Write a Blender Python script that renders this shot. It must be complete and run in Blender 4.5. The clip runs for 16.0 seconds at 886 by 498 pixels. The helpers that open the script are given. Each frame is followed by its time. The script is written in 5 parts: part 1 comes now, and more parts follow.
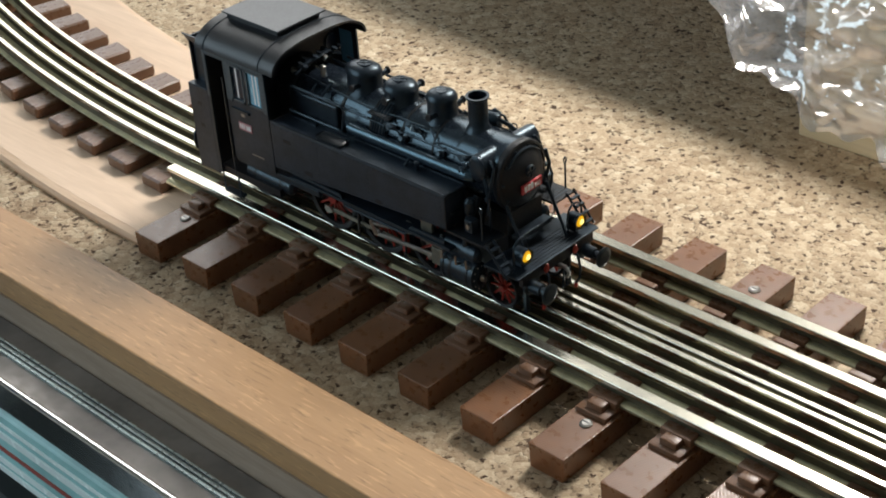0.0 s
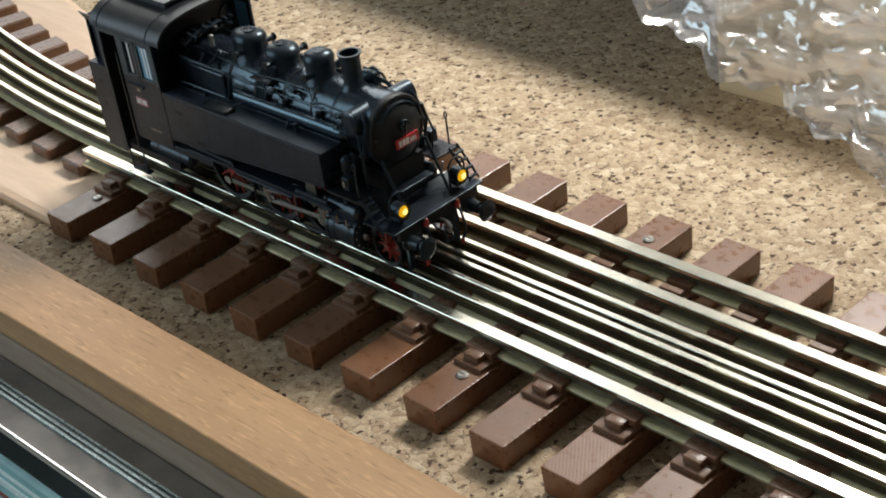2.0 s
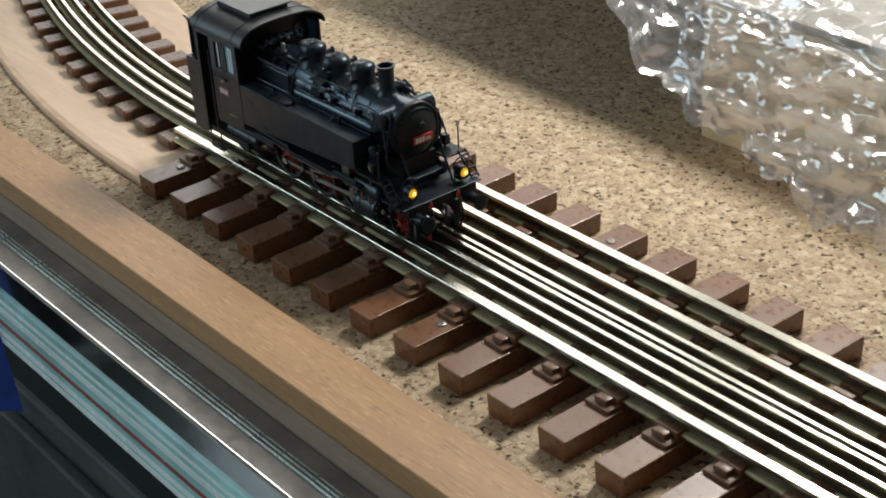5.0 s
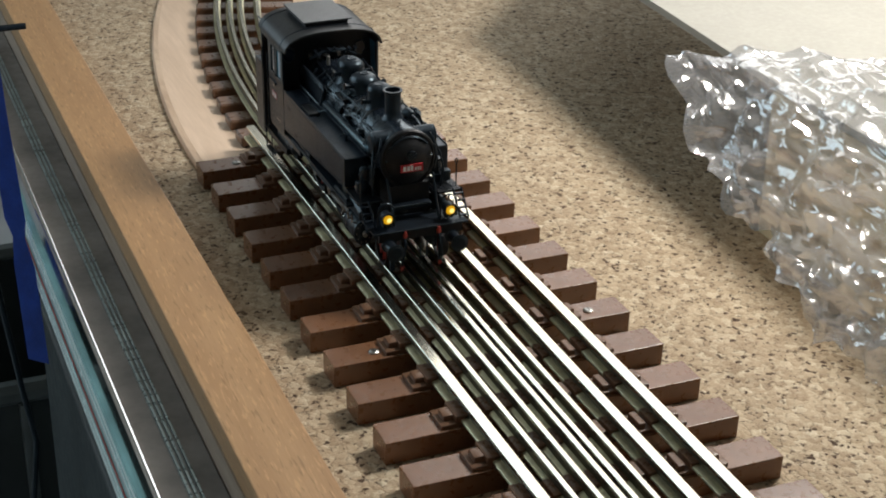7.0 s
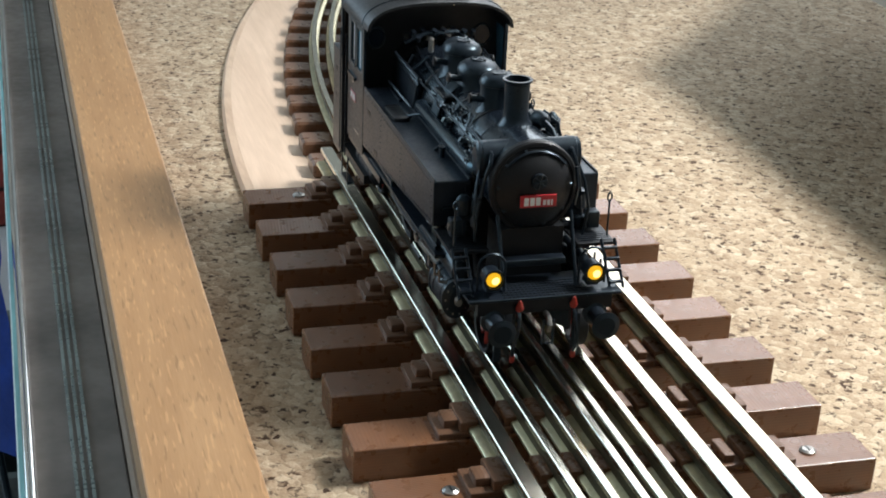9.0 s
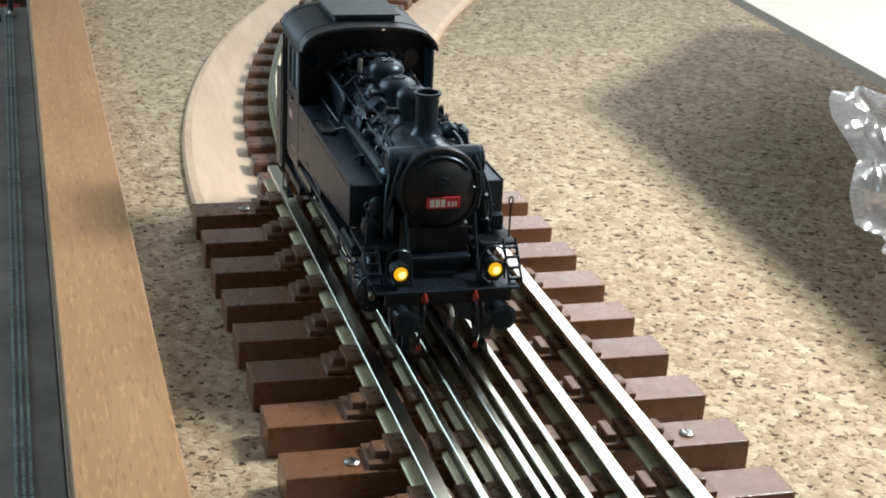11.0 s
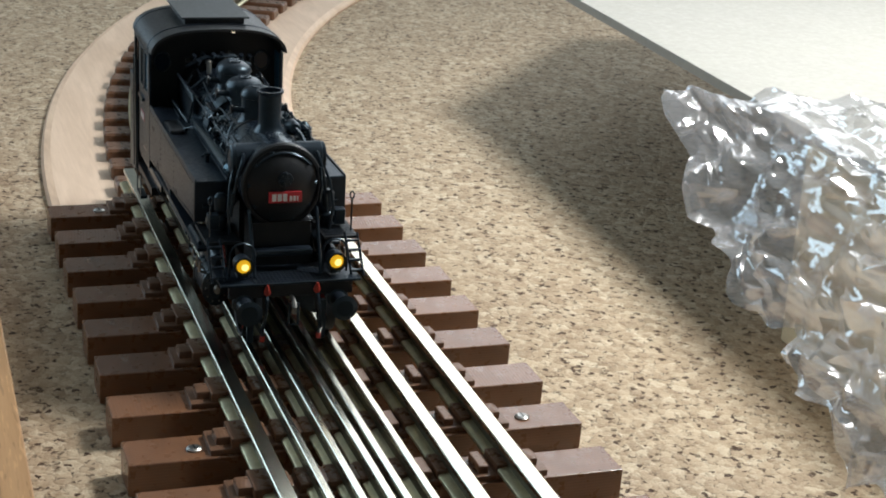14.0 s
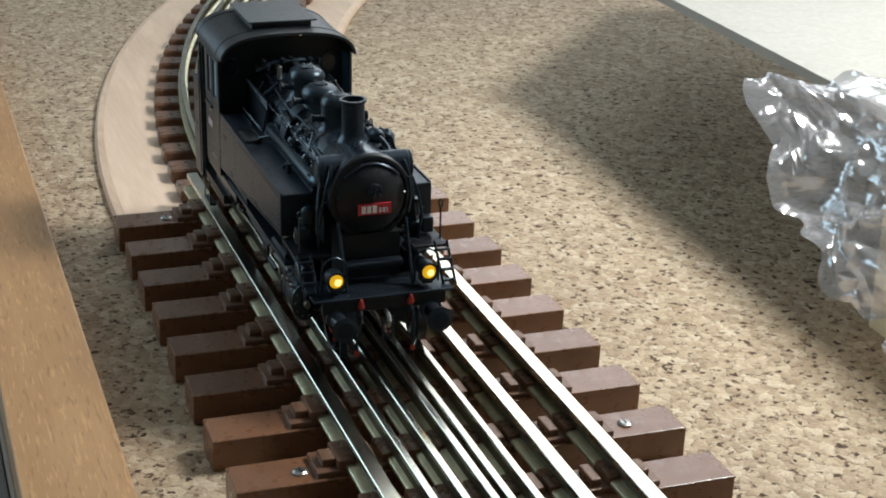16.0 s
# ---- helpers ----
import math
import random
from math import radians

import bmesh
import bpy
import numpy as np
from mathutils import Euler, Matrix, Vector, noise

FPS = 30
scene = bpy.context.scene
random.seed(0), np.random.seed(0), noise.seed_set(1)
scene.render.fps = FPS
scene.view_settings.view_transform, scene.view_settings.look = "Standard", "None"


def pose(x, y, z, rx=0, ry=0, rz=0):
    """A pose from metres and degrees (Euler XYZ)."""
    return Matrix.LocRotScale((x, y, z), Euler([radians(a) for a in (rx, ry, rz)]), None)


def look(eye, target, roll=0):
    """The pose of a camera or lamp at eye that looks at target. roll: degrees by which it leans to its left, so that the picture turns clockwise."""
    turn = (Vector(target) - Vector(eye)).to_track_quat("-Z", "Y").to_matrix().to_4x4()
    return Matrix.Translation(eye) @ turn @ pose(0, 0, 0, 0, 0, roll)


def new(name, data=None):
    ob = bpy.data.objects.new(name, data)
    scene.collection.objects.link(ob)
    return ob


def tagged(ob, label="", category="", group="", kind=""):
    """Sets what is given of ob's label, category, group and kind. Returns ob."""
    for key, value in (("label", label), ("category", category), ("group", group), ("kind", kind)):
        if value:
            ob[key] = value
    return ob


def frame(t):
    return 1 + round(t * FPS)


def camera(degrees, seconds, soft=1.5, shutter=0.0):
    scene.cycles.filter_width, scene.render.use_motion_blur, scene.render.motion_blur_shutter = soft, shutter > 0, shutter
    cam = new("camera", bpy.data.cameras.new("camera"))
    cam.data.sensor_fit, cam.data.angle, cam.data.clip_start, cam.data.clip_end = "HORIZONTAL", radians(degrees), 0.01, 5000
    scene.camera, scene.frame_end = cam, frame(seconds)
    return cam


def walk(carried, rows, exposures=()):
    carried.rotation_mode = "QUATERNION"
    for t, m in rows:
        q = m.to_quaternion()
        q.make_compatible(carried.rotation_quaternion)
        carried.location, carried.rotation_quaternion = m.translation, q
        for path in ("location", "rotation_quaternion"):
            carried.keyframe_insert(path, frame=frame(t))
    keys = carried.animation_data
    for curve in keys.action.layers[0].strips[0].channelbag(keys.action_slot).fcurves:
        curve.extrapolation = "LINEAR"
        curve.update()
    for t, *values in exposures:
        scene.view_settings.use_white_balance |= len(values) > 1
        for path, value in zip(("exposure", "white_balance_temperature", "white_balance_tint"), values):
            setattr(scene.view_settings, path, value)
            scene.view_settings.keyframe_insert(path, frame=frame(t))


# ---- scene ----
U = 0.02      # one sleeper spacing, in metres
LIFT = 0.33   # height of the sleepers' tops over the cork, in spacings
cam = camera(31.0, 16.0, soft=1.9, shutter=0.0)
# seconds, eye (in sleeper spacings), turn to the left from +y, pitch, lean
PATH = [
    (0.0, (16.081, -9.925, 11.185), 45.68, -32.69, -4.28),
    (0.5, (16.152, -10.033, 11.174), 45.57, -32.63, -4.41),
    (1.0, (16.351, -9.646, 10.975), 46.27, -32.51, -5.23),
    (1.5, (17.211, -8.713, 10.536), 48.22, -32.12, -7.42),
    (2.0, (17.928, -8.576, 10.273), 49.09, -31.56, -8.44),
    (2.5, (18.146, -9.089, 10.851), 48.62, -31.88, -7.43),
    (3.0, (18.296, -9.898, 11.161), 47.34, -31.75, -6.51),
    (3.5, (18.425, -10.364, 11.011), 46.88, -31.35, -6.55),
    (4.0, (18.901, -10.875, 11.252), 46.80, -31.17, -6.26),
    (4.2, (19.329, -11.057, 11.390), 47.36, -30.95, -5.83),
    (6.3, (28.713, -8.548, 12.313), 63.96, -26.09, -1.18),
    (6.5, (29.284, -8.064, 12.714), 65.47, -26.43, -1.07),
    (7.0, (25.152, -5.703, 10.874), 67.64, -26.16, 0.78),
    (7.5, (20.930, -3.906, 8.738), 69.36, -25.63, 2.50),
    (8.0, (18.327, -2.840, 7.395), 71.65, -24.64, 2.58),
    (8.2, (18.235, -2.834, 7.171), 72.45, -23.95, 2.99),
    (10.3, (18.983, -2.230, 6.865), 75.07, -21.58, 1.72),
    (10.5, (19.295, -2.202, 6.932), 74.92, -21.22, 1.83),
    (11.0, (19.883, -2.124, 6.931), 74.37, -20.55, 2.82),
    (11.5, (20.461, -1.943, 6.833), 73.07, -20.01, 3.10),
    (12.0, (20.751, -1.914, 6.911), 72.25, -19.54, 3.28),
    (12.5, (20.760, -1.887, 6.890), 71.89, -19.20, 3.30),
    (13.0, (20.688, -1.846, 6.874), 71.42, -19.21, 3.44),
    (13.5, (20.617, -1.796, 6.890), 70.87, -19.30, 3.56),
    (14.0, (20.546, -1.792, 6.870), 70.25, -19.64, 3.67),
    (14.5, (20.494, -1.878, 6.870), 70.04, -19.94, 3.79),
    (15.0, (20.348, -2.117, 6.887), 70.30, -20.06, 3.91),
    (15.5, (20.196, -2.353, 6.968), 70.61, -20.23, 4.01),
    (16.0, (19.840, -2.504, 7.214), 70.36, -21.18, 1.47),
]


def gaze(eye, yaw, pitch, lean):
    a, b = radians(yaw), radians(pitch)
    e = Vector((eye[0] * U, eye[1] * U, (eye[2] + LIFT) * U))
    return look(e, e + Vector((-math.sin(a) * math.cos(b), math.cos(a) * math.cos(b), math.sin(b))), lean)


walk(cam, [(t, gaze(e, a, b, c)) for t, e, a, b, c in PATH],
     exposures=[(0.0, -0.06, 6620, 10), (2.0, -0.14, 6650, 10), (4.2, -0.22, 6720, 10), (6.3, -0.43, 6780, 10), (7.2, -0.38, 6600, 10), (8.2, 0.1, 6270, 10), (10.3, 0.24, 6220, 9), (11.5, 0.05, 6200, 8), (16.0, -0.2, 6150, 8)])

# ---- world and light ----
world = bpy.data.worlds.new("world")
scene.world = world
world.use_nodes = True
wn = world.node_tree.nodes
wn.clear()
sky = wn.new("ShaderNodeTexSky")
sky.sky_type, sky.sun_disc = "NISHITA", False
sky.sun_elevation, sky.sun_rotation = radians(54), radians(0)
wbg = wn.new("ShaderNodeBackground")
wbg.inputs["Strength"].default_value = 0.06
wout = wn.new("ShaderNodeOutputWorld")
world.node_tree.links.new(sky.outputs[0], wbg.inputs["Color"])
world.node_tree.links.new(wbg.outputs[0], wout.inputs["Surface"])

# the lamp over the far side of the layout, whose light throws the board's soft shadow
room_lamp = bpy.data.lights.new("room_lamp", "AREA")
room_lamp.shape, room_lamp.size, room_lamp.energy, room_lamp.color = "DISK", 0.1, 2.3, (1.0, 0.985, 0.95)
new("room_lamp", room_lamp).matrix_world = look((0.09, 0.288, 0.31), (0.08, 0.2, 0.0))

WINDOW_WATTS = 15.5
HIGH_WINDOW_WATTS = 5.0
SILL_WINDOW_WATTS = 24.0


# ---- materials ----
def nodes_of(name):
    m = bpy.data.materials.new(name)
    m.use_nodes = True
    t = m.node_tree
    return m, t, t.nodes["Principled BSDF"]


def link(t, a, b):
    t.links.new(a, b)


def coords(t, stretch=(1, 1, 1), world_space=False):
    mp = t.nodes.new("ShaderNodeMapping")
    mp.inputs["Scale"].default_value = stretch
    if world_space:
        link(t, t.nodes.new("ShaderNodeNewGeometry").outputs["Position"], mp.inputs["Vector"])
    else:
        link(t, t.nodes.new("ShaderNodeTexCoord").outputs["Object"], mp.inputs["Vector"])
    return mp.outputs["Vector"]


def ramp(t, fac, stops, interp="LINEAR"):
    r = t.nodes.new("ShaderNodeValToRGB")
    r.color_ramp.interpolation = interp
    while len(r.color_ramp.elements) < len(stops):
        r.color_ramp.elements.new(0.5)
    for e, (p, c) in zip(r.color_ramp.elements, stops):
        e.position, e.color = p, (*c, 1) if len(c) == 3 else c
    link(t, fac, r.inputs["Fac"])
    return r.outputs["Color"]


def noise_tex(t, vec, scale, detail=4.0, rough=0.6, distort=0.0):
    n = t.nodes.new("ShaderNodeTexNoise")
    n.inputs["Scale"].default_value, n.inputs["Detail"].default_value = scale, detail
    n.inputs["Roughness"].default_value, n.inputs["Distortion"].default_value = rough, distort
    link(t, vec, n.inputs["Vector"])
    return n.outputs["Fac"]


def mixed(t, fac, a, b, mode="MIX"):
    m = t.nodes.new("ShaderNodeMix")
    m.data_type, m.blend_type = "RGBA", mode
    for s, v in ((m.inputs[0], fac), (m.inputs[6], a), (m.inputs[7], b)):
        if isinstance(v, (int, float)):
            s.default_value = v
        elif isinstance(v, tuple):
            s.default_value = (*v, 1)
        else:
            link(t, v, s)
    return m.outputs[2]


def bumped(t, p, height, strength, distance):
    b = t.nodes.new("ShaderNodeBump")
    b.inputs["Strength"].default_value, b.inputs["Distance"].default_value = strength, distance
    link(t, height, b.inputs["Height"])
    link(t, b.outputs["Normal"], p.inputs["Normal"])


def paint(name, colour, rough=0.45, metal=0.0, vary=0.25, scale=150.0, relief=0.1, spec=0.5, each=0.0, sheen=(1, 1, 1)):
    """A plain surface with dirt and grain at two scales."""
    m, t, p = nodes_of(name)
    v = coords(t)
    big, fine = noise_tex(t, v, scale), noise_tex(t, v, scale * 9, 2.0)
    dark, pale = tuple(c * (1 - vary) for c in colour), tuple(min(1, c * (1 + vary)) for c in colour)
    c = ramp(t, big, [(0.3, dark), (0.7, pale)])
    if each:
        o = t.nodes.new("ShaderNodeObjectInfo")
        c = mixed(t, each, c, ramp(t, o.outputs["Random"], [(0, tuple(x * 0.6 for x in colour)), (1, tuple(min(1, x * 1.4) for x in colour))]))
    link(t, c, p.inputs["Base Color"])
    r = ramp(t, fine, [(0.25, (rough * 0.75,) * 3), (0.75, (min(1, rough * 1.25),) * 3)])
    link(t, r, p.inputs["Roughness"])
    p.inputs["Metallic"].default_value = metal
    p.inputs["Specular IOR Level"].default_value = spec
    p.inputs["Specular Tint"].default_value = (*sheen, 1)
    if relief:
        bumped(t, p, fine, relief, 0.0003)
    return m


def cork_material():
    m, t, p = nodes_of("cork")
    v = coords(t, (1, 1, 1), True)
    d = t.nodes.new("ShaderNodeTexNoise")
    d.inputs["Scale"].default_value, d.inputs["Detail"].default_value = 700, 2
    link(t, v, d.inputs["Vector"])
    sway = t.nodes.new("ShaderNodeVectorMath")
    sway.operation = "MULTIPLY_ADD"
    link(t, d.outputs["Color"], sway.inputs[0])
    sway.inputs[1].default_value = (0.0016,) * 3
    link(t, v, sway.inputs[2])

    def cells(scale, feature="F1"):
        n = t.nodes.new("ShaderNodeTexVoronoi")
        n.feature = feature
        n.inputs["Scale"].default_value = scale
        link(t, sway.outputs[0], n.inputs["Vector"])
        return n
    big, small, edge = cells(370), cells(850), cells(370, "DISTANCE_TO_EDGE")
    sb, ss = t.nodes.new("ShaderNodeSeparateColor"), t.nodes.new("ShaderNodeSeparateColor")
    link(t, big.outputs["Color"], sb.inputs[0])
    link(t, small.outputs["Color"], ss.inputs[0])
    stops = [(0.0, (0.2, 0.125, 0.075)), (0.15, (0.36, 0.255, 0.165)), (0.5, (0.5, 0.375, 0.255)), (0.8, (0.61, 0.485, 0.345)), (1.0, (0.76, 0.65, 0.49))]
    tone = mixed(t, 0.4, ramp(t, sb.outputs[0], stops), ramp(t, ss.outputs[0], stops))
    tone = mixed(t, 0.3, tone, ramp(t, noise_tex(t, v, 2600, 2), [(0.3, (0.28, 0.18, 0.1)), (0.7, (0.68, 0.54, 0.39))]))
    # dark bark specks, some singly and some along the joints
    speck = ramp(t, ss.outputs[1], [(0.13, (1, 1, 1)), (0.16, (0, 0, 0))])
    speck = mixed(t, 1.0, speck, ramp(t, noise_tex(t, v, 330, 2), [(0.42, (0, 0, 0)), (0.56, (1, 1, 1))]), "MULTIPLY")
    tone = mixed(t, speck, tone, (0.075, 0.042, 0.024))
    gap = ramp(t, edge.outputs["Distance"], [(0.0, (1, 1, 1)), (0.06, (0, 0, 0))])
    gap = mixed(t, 1.0, gap, ramp(t, noise_tex(t, v, 420, 2), [(0.5, (0, 0, 0)), (0.62, (1, 1, 1))]), "MULTIPLY")
    tone = mixed(t, gap, tone, (0.04, 0.024, 0.014))
    tone = mixed(t, 0.6, tone, ramp(t, noise_tex(t, v, 16, 3), [(0.3, (0.77, 0.78, 0.75)), (0.7, (0.965, 1.0, 0.965))]), "MULTIPLY")
    link(t, tone, p.inputs["Base Color"])
    p.inputs["Roughness"].default_value = 0.8
    p.inputs["Specular IOR Level"].default_value = 0.3
    h = mixed(t, 0.5, ramp(t, edge.outputs["Distance"], [(0.0, (0, 0, 0)), (0.2, (1, 1, 1))]), ss.outputs[2])
    bumped(t, p, h, 0.7, 0.0005)
    return m


def wood_material(name, pale, dark, along, ring_scale, fleck=0.0, rough=0.5, contrast=1.0):
    """Grain that runs along x; along: how much it is drawn out."""
    m, t, p = nodes_of(name)
    v = coords(t, (1.0 / along, 1, 1))
    w = noise_tex(t, v, ring_scale, 5, 0.6, 1.2)
    c = ramp(t, w, [(0.35, dark), (0.5, tuple((a + b) / 2 for a, b in zip(pale, dark))), (0.65, pale)])
    fine = noise_tex(t, coords(t, (0.06, 1, 1)), ring_scale * 14, 2)
    c = mixed(t, 0.35 * contrast, c, ramp(t, fine, [(0.3, dark), (0.7, pale)]))
    if fleck:
        f = noise_tex(t, coords(t, (0.12, 1, 1)), 1500, 1)
        c = mixed(t, ramp(t, f, [(0.6, (0, 0, 0)), (0.68, (fleck,) * 3)]), c, tuple(min(1, x * 1.3) for x in pale))
        g = noise_tex(t, coords(t, (0.12, 1, 1.3)), 1300, 1)
        c = mixed(t, ramp(t, g, [(0.62, (0, 0, 0)), (0.7, (fleck,) * 3)]), c, tuple(x * 0.6 for x in dark))
    link(t, c, p.inputs["Base Color"])
    p.inputs["Roughness"].default_value = rough
    bumped(t, p, fine, 0.12, 0.0003)
    return m


def pine_material():
    """Planed pine with broad flat-sawn arches."""
    m, t, p = nodes_of("pine")
    v = coords(t, (0.22, 1.0, 1.0))
    w = t.nodes.new("ShaderNodeTexWave")
    w.wave_type, w.bands_direction = "BANDS", "Z"
    w.inputs["Scale"].default_value, w.inputs["Distortion"].default_value = 27, 8
    w.inputs["Detail"].default_value, w.inputs["Detail Scale"].default_value = 1.0, 0.55
    link(t, v, w.inputs["Vector"])
    c = ramp(t, w.outputs["Fac"], [(0.0, (0.84, 0.7, 0.46)), (0.5, (0.78, 0.62, 0.37)), (0.78, (0.6, 0.42, 0.2)), (0.92, (0.42, 0.26, 0.1)), (1.0, (0.6, 0.42, 0.2))])
    fine = noise_tex(t, coords(t, (0.05, 1, 1)), 900, 2)
    c = mixed(t, 0.25, c, ramp(t, fine, [(0.3, (0.5, 0.36, 0.18)), (0.7, (0.75, 0.62, 0.4))]))
    link(t, c, p.inputs["Base Color"])
    p.inputs["Roughness"].default_value = 0.6
    bumped(t, p, fine, 0.1, 0.0003)
    return m


def printed_material(name, colour, spec):
    """Brown printed plastic: layer lines at a slant that differs from piece to piece, satin sheen."""
    m, t, p = nodes_of(name)
    o = t.nodes.new("ShaderNodeObjectInfo")
    geo = t.nodes.new("ShaderNodeTexCoord")
    rot = t.nodes.new("ShaderNodeVectorRotate")
    rot.rotation_type = "Z_AXIS"
    ang = t.nodes.new("ShaderNodeMath")
    ang.operation, ang.inputs[1].default_value = "MULTIPLY", 3.1
    link(t, o.outputs["Random"], ang.inputs[0])
    link(t, geo.outputs["Object"], rot.inputs["Vector"])
    link(t, ang.outputs[0], rot.inputs["Angle"])
    lines = t.nodes.new("ShaderNodeTexWave")
    lines.bands_direction = "X"
    lines.inputs["Scale"].default_value, lines.inputs["Distortion"].default_value = 430, 0.9
    lines.inputs["Detail Scale"].default_value = 2.0
    link(t, rot.outputs[0], lines.inputs["Vector"])
    # the sides show the level layers, the top the slanting strokes
    layers = t.nodes.new("ShaderNodeTexWave")
    layers.bands_direction = "Z"
    layers.inputs["Scale"].default_value, layers.inputs["Distortion"].default_value = 520, 0.4
    link(t, geo.outputs["Object"], layers.inputs["Vector"])
    split = t.nodes.new("ShaderNodeSeparateXYZ")
    link(t, geo.outputs["Normal"], split.inputs[0])
    strokes = mixed(t, ramp(t, split.outputs["Z"], [(0.4, (0, 0, 0)), (0.7, (1, 1, 1))]), layers.outputs["Fac"], lines.outputs["Fac"])
    n = noise_tex(t, geo.outputs["Object"], 160, 4)
    c = ramp(t, n, [(0.3, tuple(x * 0.8 for x in colour)), (0.7, tuple(x * 1.2 for x in colour))])
    c = mixed(t, 0.35, c, ramp(t, o.outputs["Random"], [(0, tuple(x * 0.7 for x in colour)), (1, tuple(x * 1.35 for x in colour))]))
    c = mixed(t, ramp(t, strokes, [(0.55, (0, 0, 0)), (0.95, (0.22,) * 3)]), c, tuple(min(1, x * 1.7 + 0.012) for x in colour))
    link(t, c, p.inputs["Base Color"])
    r = ramp(t, noise_tex(t, geo.outputs["Object"], 420, 3), [(0.3, (0.23,) * 3), (0.7, (0.4,) * 3)])
    link(t, r, p.inputs["Roughness"])
    p.inputs["Specular IOR Level"].default_value = spec
    bumped(t, p, strokes, 0.11, 0.0002)
    return m


CORK = cork_material()
BEECH = wood_material("beech", (0.46, 0.268, 0.123), (0.375, 0.205, 0.088), 14, 150, fleck=0.55, rough=0.46)
BEECH_EDGE = wood_material("beech_side", (0.37, 0.285, 0.215), (0.27, 0.2, 0.145), 9, 120, fleck=0.2, rough=0.6)
PLY = wood_material("pale_ply", (0.76, 0.57, 0.42), (0.6, 0.43, 0.3), 5, 90, rough=0.6)
PLY_EDGE = wood_material("ply_edge", (0.8, 0.6, 0.43), (0.62, 0.43, 0.29), 5, 140, rough=0.6)
PINE = pine_material()
WHITE = paint("white_board", (0.33, 0.312, 0.268), 0.55, vary=0.03, scale=60)
SLEEPER = printed_material("brown_print", (0.165, 0.073, 0.033), 0.6)
SLEEPER_DARK = printed_material("dark_brown_print", (0.12, 0.06, 0.033), 0.4)
CHAIR = printed_material("chair_print", (0.13, 0.066, 0.037), 0.35)
RAIL = paint("nickel_silver", (0.62, 0.59, 0.49), 0.2, metal=1.0, vary=0.12, scale=220, relief=0.03)
# web in a much darker tone than head and foot
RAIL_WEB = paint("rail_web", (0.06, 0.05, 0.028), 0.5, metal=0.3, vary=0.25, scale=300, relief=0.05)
RAIL_FOOT = paint("rail_foot", (0.55, 0.51, 0.34), 0.38, metal=0.85, vary=0.2, scale=300, relief=0.05)
# the window's blue reflection is put into these paints' tint and base
BLACK = paint("loco_black", (0.0095, 0.013, 0.019), 0.34, vary=0.4, scale=260, relief=0.04, sheen=(0.65, 0.87, 1.0))
BODY = paint("body_black", (0.015, 0.02, 0.029), 0.4, vary=0.45, scale=180, relief=0.1, spec=0.45, sheen=(0.75, 0.9, 1.0))
BOILER = paint("boiler_black", (0.009, 0.0125, 0.0185), 0.24, vary=0.4, scale=260, relief=0.03, spec=0.85, sheen=(0.6, 0.85, 1.0))
PIPE = paint("pipe_black", (0.012, 0.018, 0.026), 0.2, vary=0.3, scale=200, relief=0.02, spec=1.0, sheen=(0.5, 0.82, 1.0))
BLACK_MATT = paint("loco_black_matt", (0.008, 0.009, 0.011), 0.48, vary=0.3, scale=260, relief=0.1, spec=0.35)
ROOF = paint("roof_black", (0.016, 0.0175, 0.02), 0.4, vary=0.25, scale=200, relief=0.08)
COAL = paint("coal", (0.012, 0.012, 0.013), 0.35, vary=0.5, scale=500, relief=0.5)
RED = paint("wheel_red", (0.32, 0.025, 0.014), 0.45, vary=0.25, scale=250)
PLATE_RED = paint("plate_red", (0.5, 0.03, 0.04), 0.35, vary=0.1)
INK = paint("plate_white", (0.8, 0.8, 0.8), 0.4, vary=0.05)
STEEL = paint("rod_steel", (0.35, 0.34, 0.32), 0.35, metal=1.0, vary=0.3, scale=300)
SILL = paint("sill_metal", (0.22, 0.2, 0.185), 0.42, metal=0.6, vary=0.35, scale=40, relief=0.1)
CHROME = paint("bright_edge", (0.8, 0.82, 0.82), 0.12, metal=1.0, vary=0.1, scale=80, relief=0.02)
BLUE = paint("blue_webbing", (0.01, 0.06, 0.4), 0.55, vary=0.25, scale=120, relief=0.3)
# turquoise base holds the reflection on the panel under the rim
FASCIA = paint("turquoise_reflection", (0.33, 0.6, 0.6), 0.2, vary=0.3, scale=25, relief=0.02)
# blue base and tint stand in for bright reflections on the cab windows
GLASS = paint("cab_glass", (0.2, 0.45, 0.62), 0.05, vary=0.05, relief=0.0, spec=1.0, sheen=(0.4, 0.8, 1.0))
DARK_GLASS = paint("dark_glass", (0.012, 0.02, 0.035), 0.2, vary=0.1, relief=0.0, spec=0.3)
FRAME = paint("frame_blue_grey", (0.05, 0.075, 0.09), 0.4, vary=0.2, scale=200)
HATCH = paint("hatch_grey", (0.05, 0.054, 0.058), 0.38, vary=0.15, scale=200, relief=0.05)
PLATE_PINK = paint("cab_plate", (0.45, 0.2, 0.22), 0.4, vary=0.1)
BRONZE = paint("grey_bronze", (0.16, 0.15, 0.12), 0.45, metal=0.5, vary=0.3, scale=300)
WALL = paint("wall_paint", (0.6, 0.58, 0.54), 0.8, vary=0.06, scale=8)
REFLECTION_STRIPE = paint("pale_reflection", (0.75, 0.85, 0.84), 0.25, vary=0.1, scale=25)
RIDGE = paint("sill_ridge", (0.33, 0.4, 0.4), 0.3, metal=0.7, vary=0.3, scale=60)
BIN = paint("bin_plastic", (0.05, 0.06, 0.062), 0.4, vary=0.2, scale=20)
